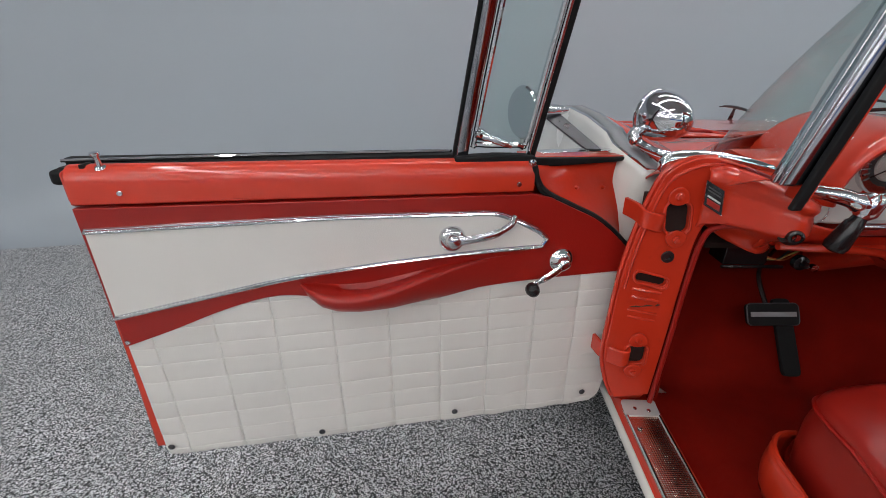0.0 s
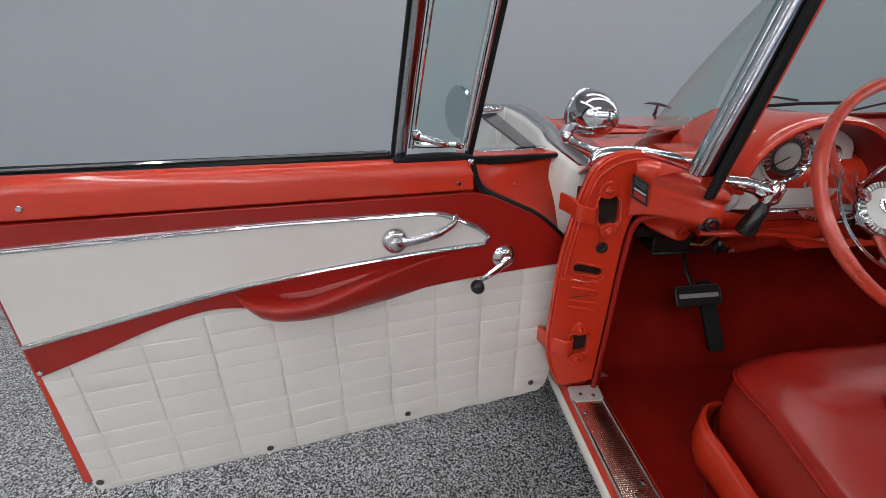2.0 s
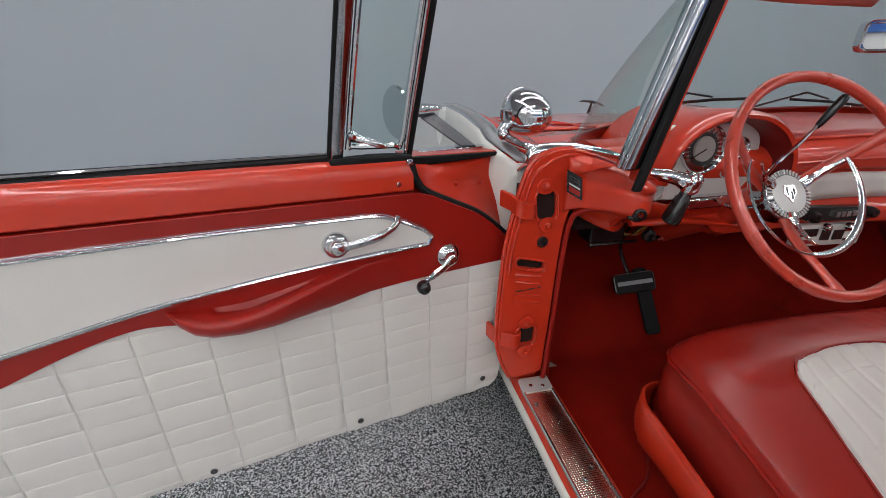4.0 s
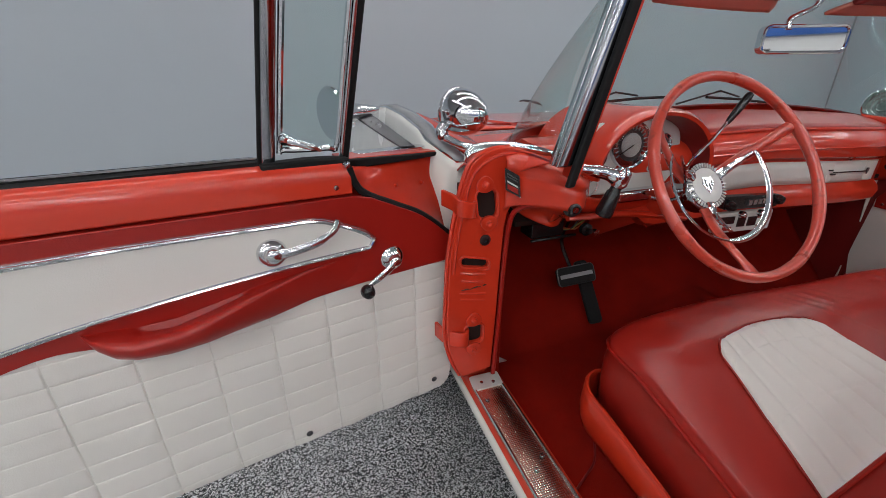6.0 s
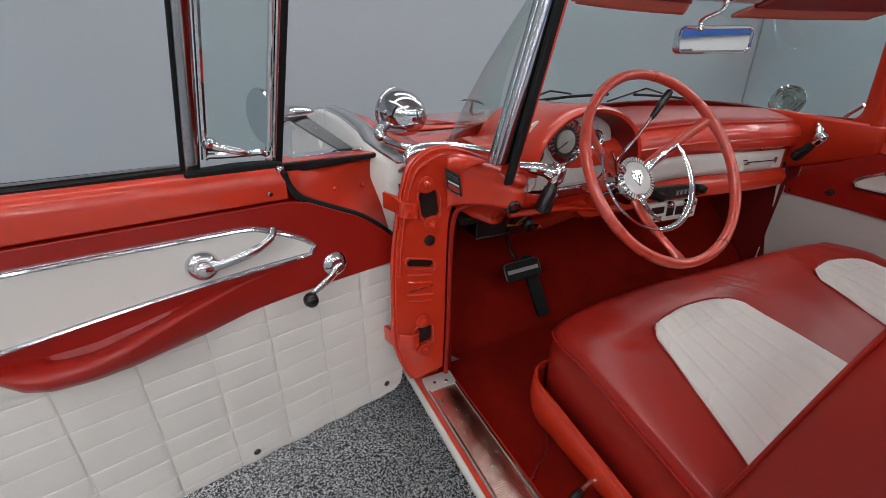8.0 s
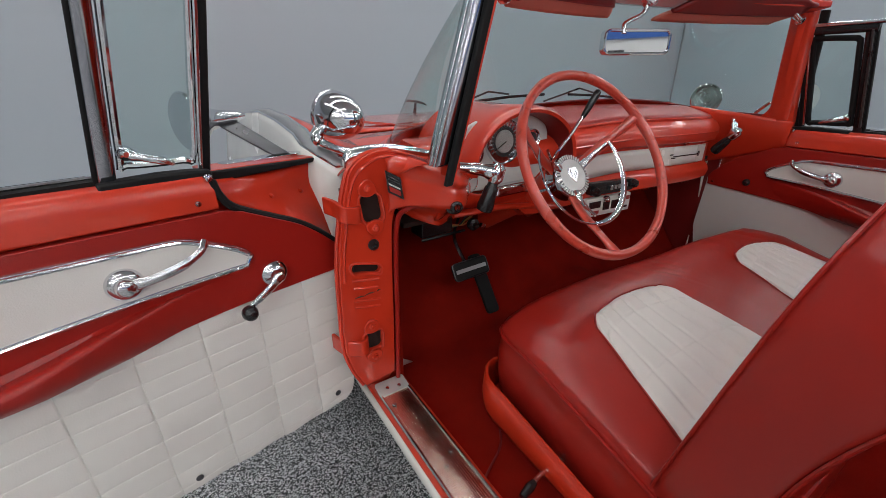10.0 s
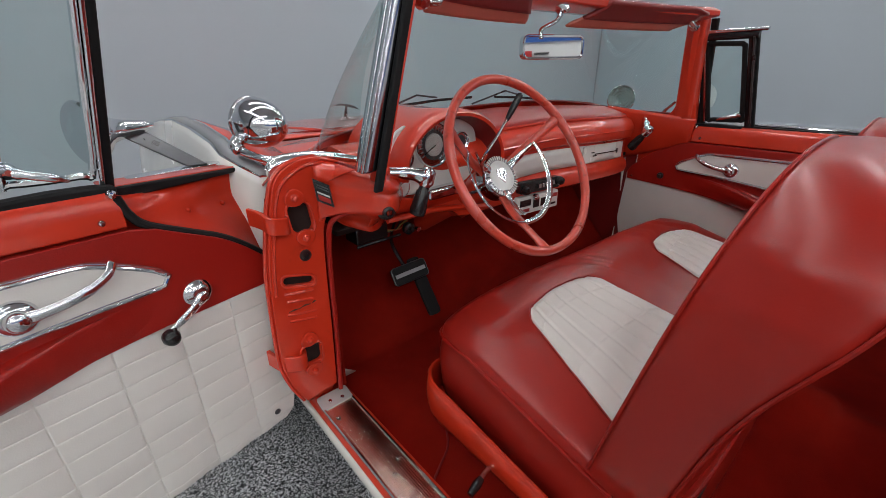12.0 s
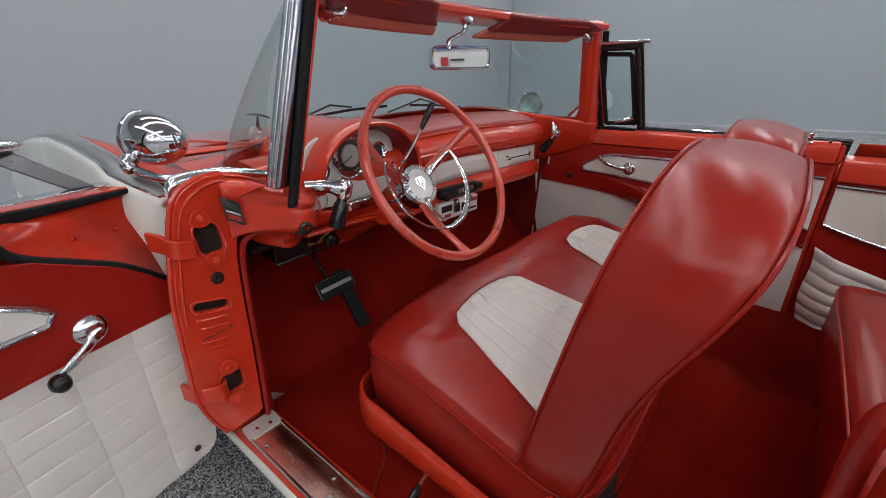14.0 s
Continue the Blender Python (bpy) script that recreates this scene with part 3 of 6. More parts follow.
    ax = V(*(f(V(1, 0.30, 0.0)) - f(V(0, 0, 0)))).normalized()
    bm = lathe(bmesh.new(), [(0.0, -0.128), (0.006, -0.122), (0.011, -0.105), (0.016, -0.07), (0.024, -0.04), (0.042, -0.022), (0.054, -0.008), (0.056, 0.0), (0.053, 0.003)], facing(head, ax), 32)
    mr = part("door_mirror", bm, CHROME, d, "chrome bullet-shaped door mirror on a swept stalk")
    part("mirror_glass", lathe(bmesh.new(), [(0.052, 0.002), (0.052, 0.0036), (0, 0.0036)], facing(head, ax), 32), CHROME, mr, "round mirror glass")
    a0, a1 = head - ax * 0.060 - V(0, 0, 0.014), head - ax * 0.105 - V(0, 0, 0.010)
    b0, b1 = f(V(0.055, -0.118, 0.992)), f(V(0.015, -0.118, 0.990))
    bm = bmesh.new()
    rings(bm, [[a0 + DN * 0.008, a1 + DN * 0.008, a1 - DN * 0.008, a0 - DN * 0.008], [b0 + DN * 0.014, b1 + DN * 0.014, b1 - DN * 0.014, b0 - DN * 0.014]])
    part("stalk", bm, DARK_METAL, mr, "grey flat stalk", bevel=0.003)
    bm = slab(bmesh.new(), [(p[0], p[1]) for p in rounded(0.17, 0.034, 0.016, 5, 0.075, -0.116)], 0.007, lambda c: P(c.x, c.y, c.z + 0.983))
    part("mirror_foot", bm, CHROME, mr, bevel=0.002)
    return d


def rings_bar(ends, w, t, side):
    """A straight bar of oblong section: w along the door, t towards the cabin."""
    a, b = ends
    d = (b - a).normalized()
    n = (side - d * side.dot(d)).normalized()
    s = d.cross(n)
    bm = bmesh.new()
    sec = rounded(2 * w, 2 * t * 0.5, min(w, t * 0.5) * 0.7, 3)
    rings(bm, [[p + s * q[0] + n * q[1] for q in sec] for p in (a, b)])
    return bm


door(open_door, "driver_door", "open driver's door with red and white vinyl trim")
door(shut_door, "passenger_door", "closed passenger door with red and white vinyl trim", True)


# hinge pillar: steel face with slots, straps, plate
def pillar():
    out = [(p.x, p.y) for p in curve([(-0.856, 0.435, 0), (-0.880, 0.49, 0), (-0.895, 0.56, 0), (-0.893, 0.66, 0), (-0.886, 0.78, 0), (-0.869, 0.88, 0), (-0.855, 0.938, 0), (-0.836, 0.980, 0), (-0.795, 1.003, 0), (-0.750, 1.006, 0)], 5)]
    inn = [(p.x, p.y) for p in curve([(-0.715, 0.995, 0), (-0.715, 0.905, 0), (-0.742, 0.885, 0), (-0.758, 0.84, 0), (-0.764, 0.74, 0), (-0.768, 0.62, 0), (-0.776, 0.445, 0)], 5)]
    holes = [[(x + (z - 0.888) * -0.12, z) for x, z in rounded(0.044, 0.064, 0.016, 4, -0.803, 0.888)], [(x, z - 0.22 * (x + 0.828)) for x, z in rounded(0.064, 0.020, 0.0095, 4, -0.828, 0.752)], rounded(0.044, 0.050, 0.010, 3, -0.826, 0.559)]
    holes.append([(-0.806 + 0.0075 * math.cos(t), 0.806 + 0.0075 * math.sin(t)) for t in [2 * math.pi * i / 10 for i in range(10)]])
    bm = slab(bmesh.new(), out + inn, 0.012, lambda c: V(c.x, c.z - 0.08, c.y), holes)
    p = part("hinge_pillar", bm, CORAL_WORN, car, "coral painted door hinge pillar with slots", bevel=0.0025)
    # Added box whose black paints the shade inside the pillar slots.
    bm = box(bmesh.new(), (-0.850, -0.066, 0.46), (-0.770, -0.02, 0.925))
    part("slot_shade_box", bm, SHADOW_VOID, p)
    # pressed rims round the slots, and ribs
    for lp in holes[:3]:
        cx, cz = sum(q[0] for q in lp) / len(lp), sum(q[1] for q in lp) / len(lp)
        bm = tube(bmesh.new(), [V(cx + (x - cx) * 1.16, -0.0812, cz + (z - cz) * (1.12 if lp is not holes[1] else 1.4)) for x, z in lp], 0.0028, 6, closed=True)
        part("slot_rim", bm, CORAL_WORN, p)
    for z, w in ((0.724, 0.062), (0.704, 0.056), (0.672, 0.064), (0.655, 0.060)):
        bm = tube(bmesh.new(), [V(-0.832 - w / 2, -0.0800, z + 0.008), V(-0.832, -0.0822, z + 0.002), V(-0.832 + w / 2, -0.0800, z - 0.004)], 0.0028, 6)
        part("pressing", bm, CORAL_WORN, p)
    bm = lathe(bmesh.new(), [(0.013, 0), (0.012, 0.004), (0.006, 0.005), (0.005, -0.003), (0, -0.003)], facing(V(-0.806, -0.081, 0.806), V(0, -1, 0)), 16)
    part("rubber_plug", bm, DARK_METAL, p, "grey metal grommet")
    # hinge leaves with bolts, and the straps to the door
    for spots, zs, x_end, hh in ((((-0.812, 0.934), (-0.800, 0.846)), (0.896, 0.882), -0.832, 0.018), (((-0.829, 0.604), (-0.828, 0.518)), (0.560, 0.556), -0.842, 0.020)):
        for x, z in spots:
            tip = 1 if z > sum(zs) / 2 else -1
            lp = [(x + 0.017 * math.cos(t) * (1.15 - 0.25 * math.sin(t) * tip), z + 0.018 * math.sin(t)) for t in [2 * math.pi * i / 16 for i in range(16)]]
            bm = slab(bmesh.new(), lp, -0.007, lambda c: V(c.x, c.z - 0.0815, c.y))
            part("hinge_leaf", bm, CORAL_WORN, p, bevel=0.002)
            bm = lathe(bmesh.new(), [(0.0085, -0.002), (0.0085, 0.002), (0.006, 0.003), (0.006, 0.007), (0.002, 0.009), (0, 0.009)], facing(V(x, -0.0885, z), V(0, -1, 0)), 12)
            part("bolt", bm, CORAL_WORN, p)
        bm = bmesh.new()
        x_door = -0.888 if zs[0] > 0.7 else -0.908
        path = curve([V(x_door, -0.030, zs[0] + 0.002), V(x_door + 0.012, -0.066, zs[0]), V(-0.868, -0.090, lerp(zs[0], zs[1], 0.5)), V(x_end - 0.008, -0.090, zs[1]), V(x_end, -0.078, zs[1]), V(x_end + 0.002, -0.05, zs[1])], 5)
        rows = []
        for i, c in enumerate(path):
            a, b = path[max(i - 1, 0)], path[min(i + 1, len(path) - 1)]
            n = V(-(b - a).y, (b - a).x, 0).normalized() * 0.004
            rows.append([c + n + V(0, 0, hh), c + n - V(0, 0, hh), c - n - V(0, 0, hh), c - n + V(0, 0, hh)])
        rings(bm, rows)
        part("hinge_strap", bm, CORAL_WORN, p, bevel=0.002)
    bm = bmesh.new()
    rings(bm, [[V(x, y, z) for y, z in ((-0.0795, 0.452), (-0.050, 0.402), (0.03, 0.398), (0.03, 0.452))] for x in (-0.846, -0.775)])
    part("pillar_foot", bm, CORAL_WORN, p, bevel=0.006)
    rust = material("brown_rust", (0.06, 0.022, 0.012), 0.8, vary=0.4, scale=60)
    for i, (x, z, l, tilt) in enumerate(((-0.848, 0.687, 0.026, 0.0), (-0.824, 0.689, 0.024, 0.06), (-0.803, 0.691, 0.010, 0.3))):
        ends = [V(x - l / 2, -0.0815, z - l * tilt / 2), V(x, -0.0822, z + 0.002), V(x + l / 2, -0.0815, z + l * tilt / 2)]
        part("rust_mark", tube(bmesh.new(), ends, [0.0008, 0.0020, 0.0007], 6, up=(0, 1, 0)), rust, p, "brown rust scrape")
    # outer lip of the pillar
    bm = tube(bmesh.new(), [V(x - 0.004, -0.072, z) for x, z in out], 0.0048, 6)
    part("pillar_edge", bm, CORAL, p)
    bm = tube(bmesh.new(), [V(x + 0.010, -0.0815, z - 0.012 * smooth((z - 0.93) / 0.06)) for x, z in out[18:]], 0.0035, 6)
    part("pillar_bead", bm, CORAL_WORN, p)
    # dogleg: the top of the pillar swept back to the windscreen post
    def wing(s, t):
        x = lerp(-0.765, -0.545, s)
        y = -0.080 - 0.122 * smooth((x + 0.775) / 0.115) + 0.125 * smooth((x + 0.670) / 0.14)
        top = table([(0, 1.006), (0.15, 1.000), (0.3, 0.985), (0.44, 0.971), (0.55, 0.962), (0.7, 0.952), (1, 0.935)], s)
        fold = table([(0, 0.880), (0.15, 0.893), (0.3, 0.902), (0.44, 0.902), (0.6, 0.896), (1, 0.88)], s)
        bot = table([(0, 0.872), (0.15, 0.868), (0.3, 0.842), (0.5, 0.826), (1, 0.812)], s)
        if t < 0.3:
            k = smooth(t / 0.3)
            return V(x, y + lerp(0.125, 0.0, k * k) * smooth(s / 0.2) * (1 - 0.5 * s), lerp(bot, fold, t / 0.3))
        q = (t - 0.3) / 0.7
        bead = 0.005 * math.exp(-((q - 0.70) / 0.09) ** 2) - 0.004 * math.exp(-((q - 0.50) / 0.10) ** 2)
        return V(x, y + 0.045 * smooth((q - 0.76) / 0.24) ** 2 - bead, lerp(fold, top, q))
    part("pillar_dogleg", patch(bmesh.new(), wing, 40, 34), CORAL_WORN, p, angle=70, solid=0.005)
    # top skin between the pillar and the glass
    part("pillar_cap", patch(bmesh.new(), lambda s, t: V(lerp(-0.836, -0.64, s), lerp(-0.075, -0.17, smooth((s - 0.35) / 0.6)) + t * 0.10, table([(0, 0.972), (0.08, 0.986), (0.28, 1.006), (0.56, 0.998), (1, 0.968)], s) - 0.035 * t * t), 24, 8), CORAL, p, angle=60, solid=0.004)
    # maker's plate
    m = facing(V(-0.7590, -0.1045, 0.937), V(-0.42, -0.90, 0.03))
    to = m.inverted()
    lp = [(q.x, q.y) for q in (to @ V(*c) for c in ((-0.774, -0.095, 0.969), (-0.746, -0.109, 0.952), (-0.742, -0.112, 0.906), (-0.771, -0.098, 0.923)))]
    bm = slab(bmesh.new(), lp, 0.002, lambda c: m @ c)
    b = part("maker_plate", bm, BLACK, p, "black, red and silver maker's plate")
    bm = tube(bmesh.new(), [m @ V(x, y, 0.002) for x, y in lp], 0.0008, 5, closed=True)
    part("plate_rim", bm, STAINLESS, b)
    ends = [V(x, y, 0) for x, y in lp]
    for lo, hi, mt in ((0.18, 0.24, DARK_METAL), (0.30, 0.36, DARK_METAL), (0.52, 0.60, SILVER_PAINT), (0.66, 0.90, RED_VINYL)):
        rows = [[m @ (ends[0].lerp(ends[3], k).lerp(ends[1].lerp(ends[2], k), e) + V(0, 0, h)) for e in (0.14, 0.86) for h in (0.0015, 0.0027)] for k in (lo, hi)]
        bm = bmesh.new()
        rings(bm, [[r[0], r[1], r[3], r[2]] for r in rows])
        part("plate_bar", bm, mt, b)
    # kick panel and welt inside the opening
    bm = slab(bmesh.new(), [(-0.065, 0.40), (0.32, 0.40), (0.32, 0.86), (-0.07, 0.86)], 0.012, lambda c: V(-0.757 + c.z, c.x, c.y))
    part("kick_panel", bm, CARPET, p, "dark red kick panel")
    bm = tube(bmesh.new(), curve([V(-0.768, -0.078, 0.42), V(-0.760, -0.08, 0.60), V(-0.755, -0.08, 0.74), V(-0.748, -0.084, 0.845), V(-0.733, -0.10, 0.878), V(-0.70, -0.14, 0.894), V(-0.655, -0.185, 0.892)], 5), 0.006, 8)
    part("welt", bm, RED_VINYL, p, "dark red welt round the door opening")
    # the same corner across the cabin
    def far(s, t):
        top = V(0.60, 0.06, 1.000).lerp(V(0.712, -0.25, 0.962), s)
        bot = V(0.700, 0.03, 0.775).lerp(V(0.742, -0.235, 0.870), s)
        return top.lerp(bot, t) + V(-0.012 * math.sin(math.pi * t), -0.01 * math.sin(math.pi * s), 0)
    part("cowl_side", patch(bmesh.new(), far, 16, 12), CORAL, p, "coral cowl side inside the cabin", angle=60, solid=0.005)


pillar()


# sill with its tread plate
def sill(side):
    bm = bmesh.new()
    sec = [(-0.740, 0.33), (-0.740, 0.395), (-0.765, 0.400), (-0.825, 0.400), (-0.829, 0.384), (-0.834, 0.380), (-0.838, 0.36), (-0.80, 0.325), (-0.78, 0.32), (-0.74, 0.32)]
    rings(bm, [[V(x * side, y, z) for x, z in sec] for y in (0.02, -1.12)])
    s = part("door_sill", bm, CORAL, car, bevel=0.004)
    bm = bmesh.new()
    sec = [(-0.834, 0.378), (-0.840, 0.376), (-0.844, 0.366), (-0.842, 0.350), (-0.82, 0.330), (-0.80, 0.33)]
    rings(bm, [[V(x * side, y, z) for x, z in sec] for y in (0.05, -1.12)])
    part("rocker_panel", bm, WHITE_PAINT, s, "white outer rocker panel", bevel=0.004)
    # Reddish tint and patches put reflections of the red cabin into the colour.
    m = material("embossed_aluminium", (0.82, 0.58, 0.48), 0.22, metal=1, vary=0.35, scale=22, stain=0.6, stain_colour=(0.16, 0.06, 0.04))
    N, L = m.node_tree.nodes, m.node_tree.links
    co, vo, bp = N.new("ShaderNodeTexCoord"), N.new("ShaderNodeTexVoronoi"), N.new("ShaderNodeBump")
    vo.inputs["Scale"].default_value, vo.inputs["Randomness"].default_value = 215, 0.0
    bp.inputs["Strength"].default_value, bp.inputs["Distance"].default_value = 0.7, 0.0016
    L.new(co.outputs["Object"], vo.inputs["Vector"])
    L.new(vo.outputs["Distance"], bp.inputs["Height"])
    L.new(bp.outputs["Normal"], N["Principled BSDF"].inputs["Normal"])
    bm = bmesh.new()
    rings(bm, [[V(x * side, y, z) for x, z in ((-0.754, 0.404), (-0.758, 0.4065), (-0.826, 0.4065), (-0.830, 0.404), (-0.830, 0.396), (-0.754, 0.396))] for y in (-0.085, -1.02)])
    pl = part("tread_plate", bm, m, s, "embossed aluminium tread plate, worn, tinted for reflections of the red cabin", bevel=0.001)
    for x in (-0.7555, -0.8285):
        bm = tube(bmesh.new(), [V(x * side, -0.085, 0.4065), V(x * side, -1.02, 0.4065)], 0.0035, 6)
        part("plate_edge", bm, STAINLESS, pl)
    bm = slab(bmesh.new(), rounded(0.080, 0.044, 0.006, 3, -0.792 * side, -0.090), 0.005, lambda c: V(c.x, c.y, c.z + 0.4045 + 0.25 * max(0, c.y + 0.095)))
    part("plate_end", bm, SILVER_PAINT, pl, "bright end piece", bevel=0.0015)
    for x, y in ((-0.806, -0.092), (-0.776, -0.098), (-0.80, -0.36), (-0.772, -0.335), (-0.815, -0.15), (-0.79, -0.66), (-0.79, -0.95)):
        screw(V(x * side, y, 0.4085 if y < -0.12 else 0.4105), V(0, 0, 1), pl, 0.0055)


sill(1)
sill(-1)


# ---- cabin floor ----
def cabin_floor():
    def top(s, t):
        x, y = lerp(-0.745, 0.745, s), lerp(0.42, -1.14, t)
        tunnel = 0.11 * math.exp(-(x / 0.16) ** 2) * (1 if y > -0.9 else 0.7)
        toe = max(0, (y - 0.05)) * 1.1
        return V(x, y, 0.352 - 0.035 * max(0, x) + tunnel + toe + 0.006 * noise.noise(V(x * 5, y * 5, 0)) + 0.0015 * noise.noise(V(x * 60, y * 60, 2)))
    c = part("cabin_carpet", patch(bmesh.new(), top, 60, 64), CARPET, car, "dark red carpet over the cabin floor", angle=80, solid=0.02)
    bm = tube(bmesh.new(), curve([V(-0.742, -0.41, 0.372), V(-0.70, -0.385, 0.368), V(-0.65, -0.355, 0.366), V(-0.61, -0.30, 0.366), V(-0.56, -0.22, 0.364)], 5), 0.0025, 6)
    part("carpet_binding", bm, DARK_VINYL, c, "red binding along the carpet edge")
    bm = box(bmesh.new(), (-0.76, 0.40, 0.33), (0.76, 0.43, 0.98))
    part("firewall", bm, CARPET, car, "dark red firewall lining")
    bm = slab(bmesh.new(), [(0.02, 0.33), (0.40, 0.33), (0.40, 0.90), (-0.03, 0.80), (-0.02, 0.5)], 0.012, lambda q: V(0.742 + q.z, q.x, q.y))
    part("kick_panel", bm, DARK_VINYL, car, "dark red kick panel")


cabin_floor()


# ---- dashboard ----
def bow(x):
    """How far the dash sweeps forward towards its ends."""
    return 0.05 * abs(x / 0.62) ** 3


def dashboard():
    prof = [(0.16, 1.020), (0.06, 1.022), (0.00, 1.016), (-0.055, 1.000), (-0.090, 0.982), (-0.104, 0.962), (-0.106, 0.944), (-0.098, 0.930), (-0.082, 0.922),
            (-0.078, 0.918), (-0.078, 0.848), (-0.083, 0.842), (-0.094, 0.832), (-0.100, 0.815), (-0.094, 0.790), (-0.070, 0.772), (-0.02, 0.766), (0.06, 0.772), (0.16, 0.80)]
    bm = bmesh.new()
    rows = []
    for i in range(41):
        x = lerp(-0.655, 0.625, i / 40)
        sag = -0.035 * max(0, x) / 0.62 - 0.012
        rise = 0.012 * math.cos(x / 0.62 * 1.5)
        low = lerp(0.822, 0.70, smooth((x + 0.42) / 0.16))
        drop = 0.075 * smooth((abs(x) - 0.46) / 0.18)
        rows.append([V(x, y + bow(x), max(z + sag * (0.7 if z > 0.93 else 1) + rise - drop * smooth((y + 0.03) / 0.12) * (z > 0.9), low)) for y, z in prof])
    rings(bm, rows)
    d = part("dashboard", bm, CORAL, car, "coral painted steel dashboard", angle=35)

    def at(x, y, z):
        sag = -0.035 * max(0, x) / 0.62 - 0.012
        return V(x, y + bow(x), z + sag * (0.7 if z > 0.93 else 1) + 0.012 * math.cos(x / 0.62 * 1.5))

    # dark padded top
    part("dash_pad", patch(bmesh.new(), lambda s, t: at(lerp(-0.26, 0.60, s), lerp(0.13, -0.070, t), table([(0, 1.025), (0.5, 1.025), (0.8, 1.012), (1, 1.000)], t)), 30, 8), RED_VINYL, d, "dark red grained top pad", solid=0.006)
    bm = tube(bmesh.new(), [at(lerp(-0.25, 0.60, i / 24), -0.070, 0.997) for i in range(25)], 0.0045, 6)
    part("pad_edge", bm, CORAL, d)
    # white inlay across the glove box
    part("white_band", patch(bmesh.new(), lambda s, t: at(lerp(-0.27, 0.575, s), -0.081, lerp(0.851, 0.915, t)), 30, 3), PANEL_WHITE, d, "pale dash inlay", solid=0.004)
    bm = slab(bmesh.new(), rounded(0.34, 0.060, 0.006, 3), 0.005, lambda c: at(c.x + 0.39, -0.0825 - c.z, c.y + 0.884))
    g = part("glove_box_lid", bm, WHITE_PAINT, d, "white glove box lid with a thin script badge", bevel=0.002)
    bm = box(bmesh.new(), (0.30, -0.090, 0.8815), (0.49, -0.0876, 0.8845), lambda p: at(p.x, p.y, p.z))
    part("script_bar", bm, BLACK, g, "thin dark trim bar")
    for i, (x, w) in enumerate(((0.285, 0.02), (0.300, 0.026))):
        bm = box(bmesh.new(), (x - w / 2, -0.090, 0.888 - i * 0.012), (x + w / 2, -0.0876, 0.8915 - i * 0.012), lambda p: at(p.x, p.y, p.z))
        part("script_bar", bm, BLACK, g)
    bm = slab(bmesh.new(), [(-0.006, 0.009), (0.006, 0.009), (0.008, 0.0), (0, -0.010), (-0.008, 0.0)], 0.003, lambda c: at(c.x + 0.497, -0.0876 - c.z, c.y + 0.884))
    part("crest", bm, DARK_METAL, g)
    bm = tube(bmesh.new(), [at(lerp(-0.25, 0.60, i / 20), -0.1065, 0.950) for i in range(21)], 0.003, 6)
    part("bright_line", bm, CORAL, d)
    bm = lathe(bmesh.new(), [(0.012, 0), (0.010, 0.006), (0, 0.008)], facing(at(0.37, -0.085, 0.928), V(0, -1, 0.3)), 14)
    part("glove_latch", bm, CHROME, d, "chrome glove box latch")
    # instrument panel under an arched hood
    cx, cz = -0.455, 0.968
    bm = slab(bmesh.new(), [(p[0], p[1]) for p in rounded(0.275, 0.165, 0.062, 6, cx + 0.012, 0.962)], 0.012, lambda c: V(c.x, -0.070 - c.z, c.y))
    ip = part("instrument_panel", bm, PANEL_WHITE, d, "silver instrument panel", bevel=0.003)
    bm = box(bmesh.new(), (-0.605, -0.090, 0.884), (-0.48, -0.05, 0.935))
    part("panel_foot", bm, PANEL_WHITE, ip, bevel=0.003)

    def dial(x, z, r, face, name, label, ring=0.006):
        m = facing(V(x, -0.083, z), V(0, -1, 0.08))
        o = part(name, lathe(bmesh.new(), [(r, -0.004), (r + 0.001, 0.006), (r - 0.001, 0.010), (r - ring * 0.5, 0.009), (r - ring * 0.6, 0.004)], m, 32), CHROME, ip, label)
        part("dial_face", lathe(bmesh.new(), [(r - ring * 0.5, 0.003), (r * 0.55, 0.0045), (0, 0.0045)], m, 32), face, o)
        return o, m

    o, m = dial(cx, 0.992, 0.053, DIAL, "speedometer", "round grey speedometer in a chrome rim", 0.004)
    part("hub_disc", lathe(bmesh.new(), [(0.027, 0.0045), (0.027, 0.0065), (0.025, 0.0085), (0.0, 0.0095)], m, 28), SILVER_PAINT, o, "bright domed centre")
    for i in range(19):
        a = radians(215 - i * 14)
        bm = box(bmesh.new(), (-0.0009, 0.034, 0.0046), (0.0009, 0.043 if i % 2 else 0.045, 0.0056), lambda p: m @ (Matrix.Rotation(a - math.pi / 2, 4, "Z") @ p))
        part("tick", bm, TRIM_GREY, o)
    bm = box(bmesh.new(), (-0.001, 0.0, 0.0118), (0.001, 0.041, 0.0126), lambda p: m @ (Matrix.Rotation(radians(118), 4, "Z") @ p))
    part("needle", bm, BLACK, o, "thin dark needle")
    part("cover", lathe(bmesh.new(), [(0.047, 0.0125), (0.0, 0.014)], m, 28), CLEAR, o).visible_shadow = False
    dial(-0.545, 0.972, 0.026, DIAL, "gauge", "small grey gauge", 0.004)
    dial(-0.365, 0.990, 0.024, DIAL, "gauge", "small grey gauge", 0.004)
    o, m = dial(-0.385, 0.940, 0.015, STAINLESS, "clock_knob", "small chrome dial", 0.003)
    dial(-0.56, 0.908, 0.026, DIAL, "gauge", "small grey gauge", 0.004)
    # arched hood
    def arch(r, y):
        pts = []
        for i in range(25):
            a = math.pi * (1.03 - 1.06 * i / 24)
            pts.append(V(-0.422 + (0.160 + r) * math.cos(a), y, 0.945 + (0.126 + r) * max(math.sin(a), -0.2)))
        return pts
    bm = bmesh.new()
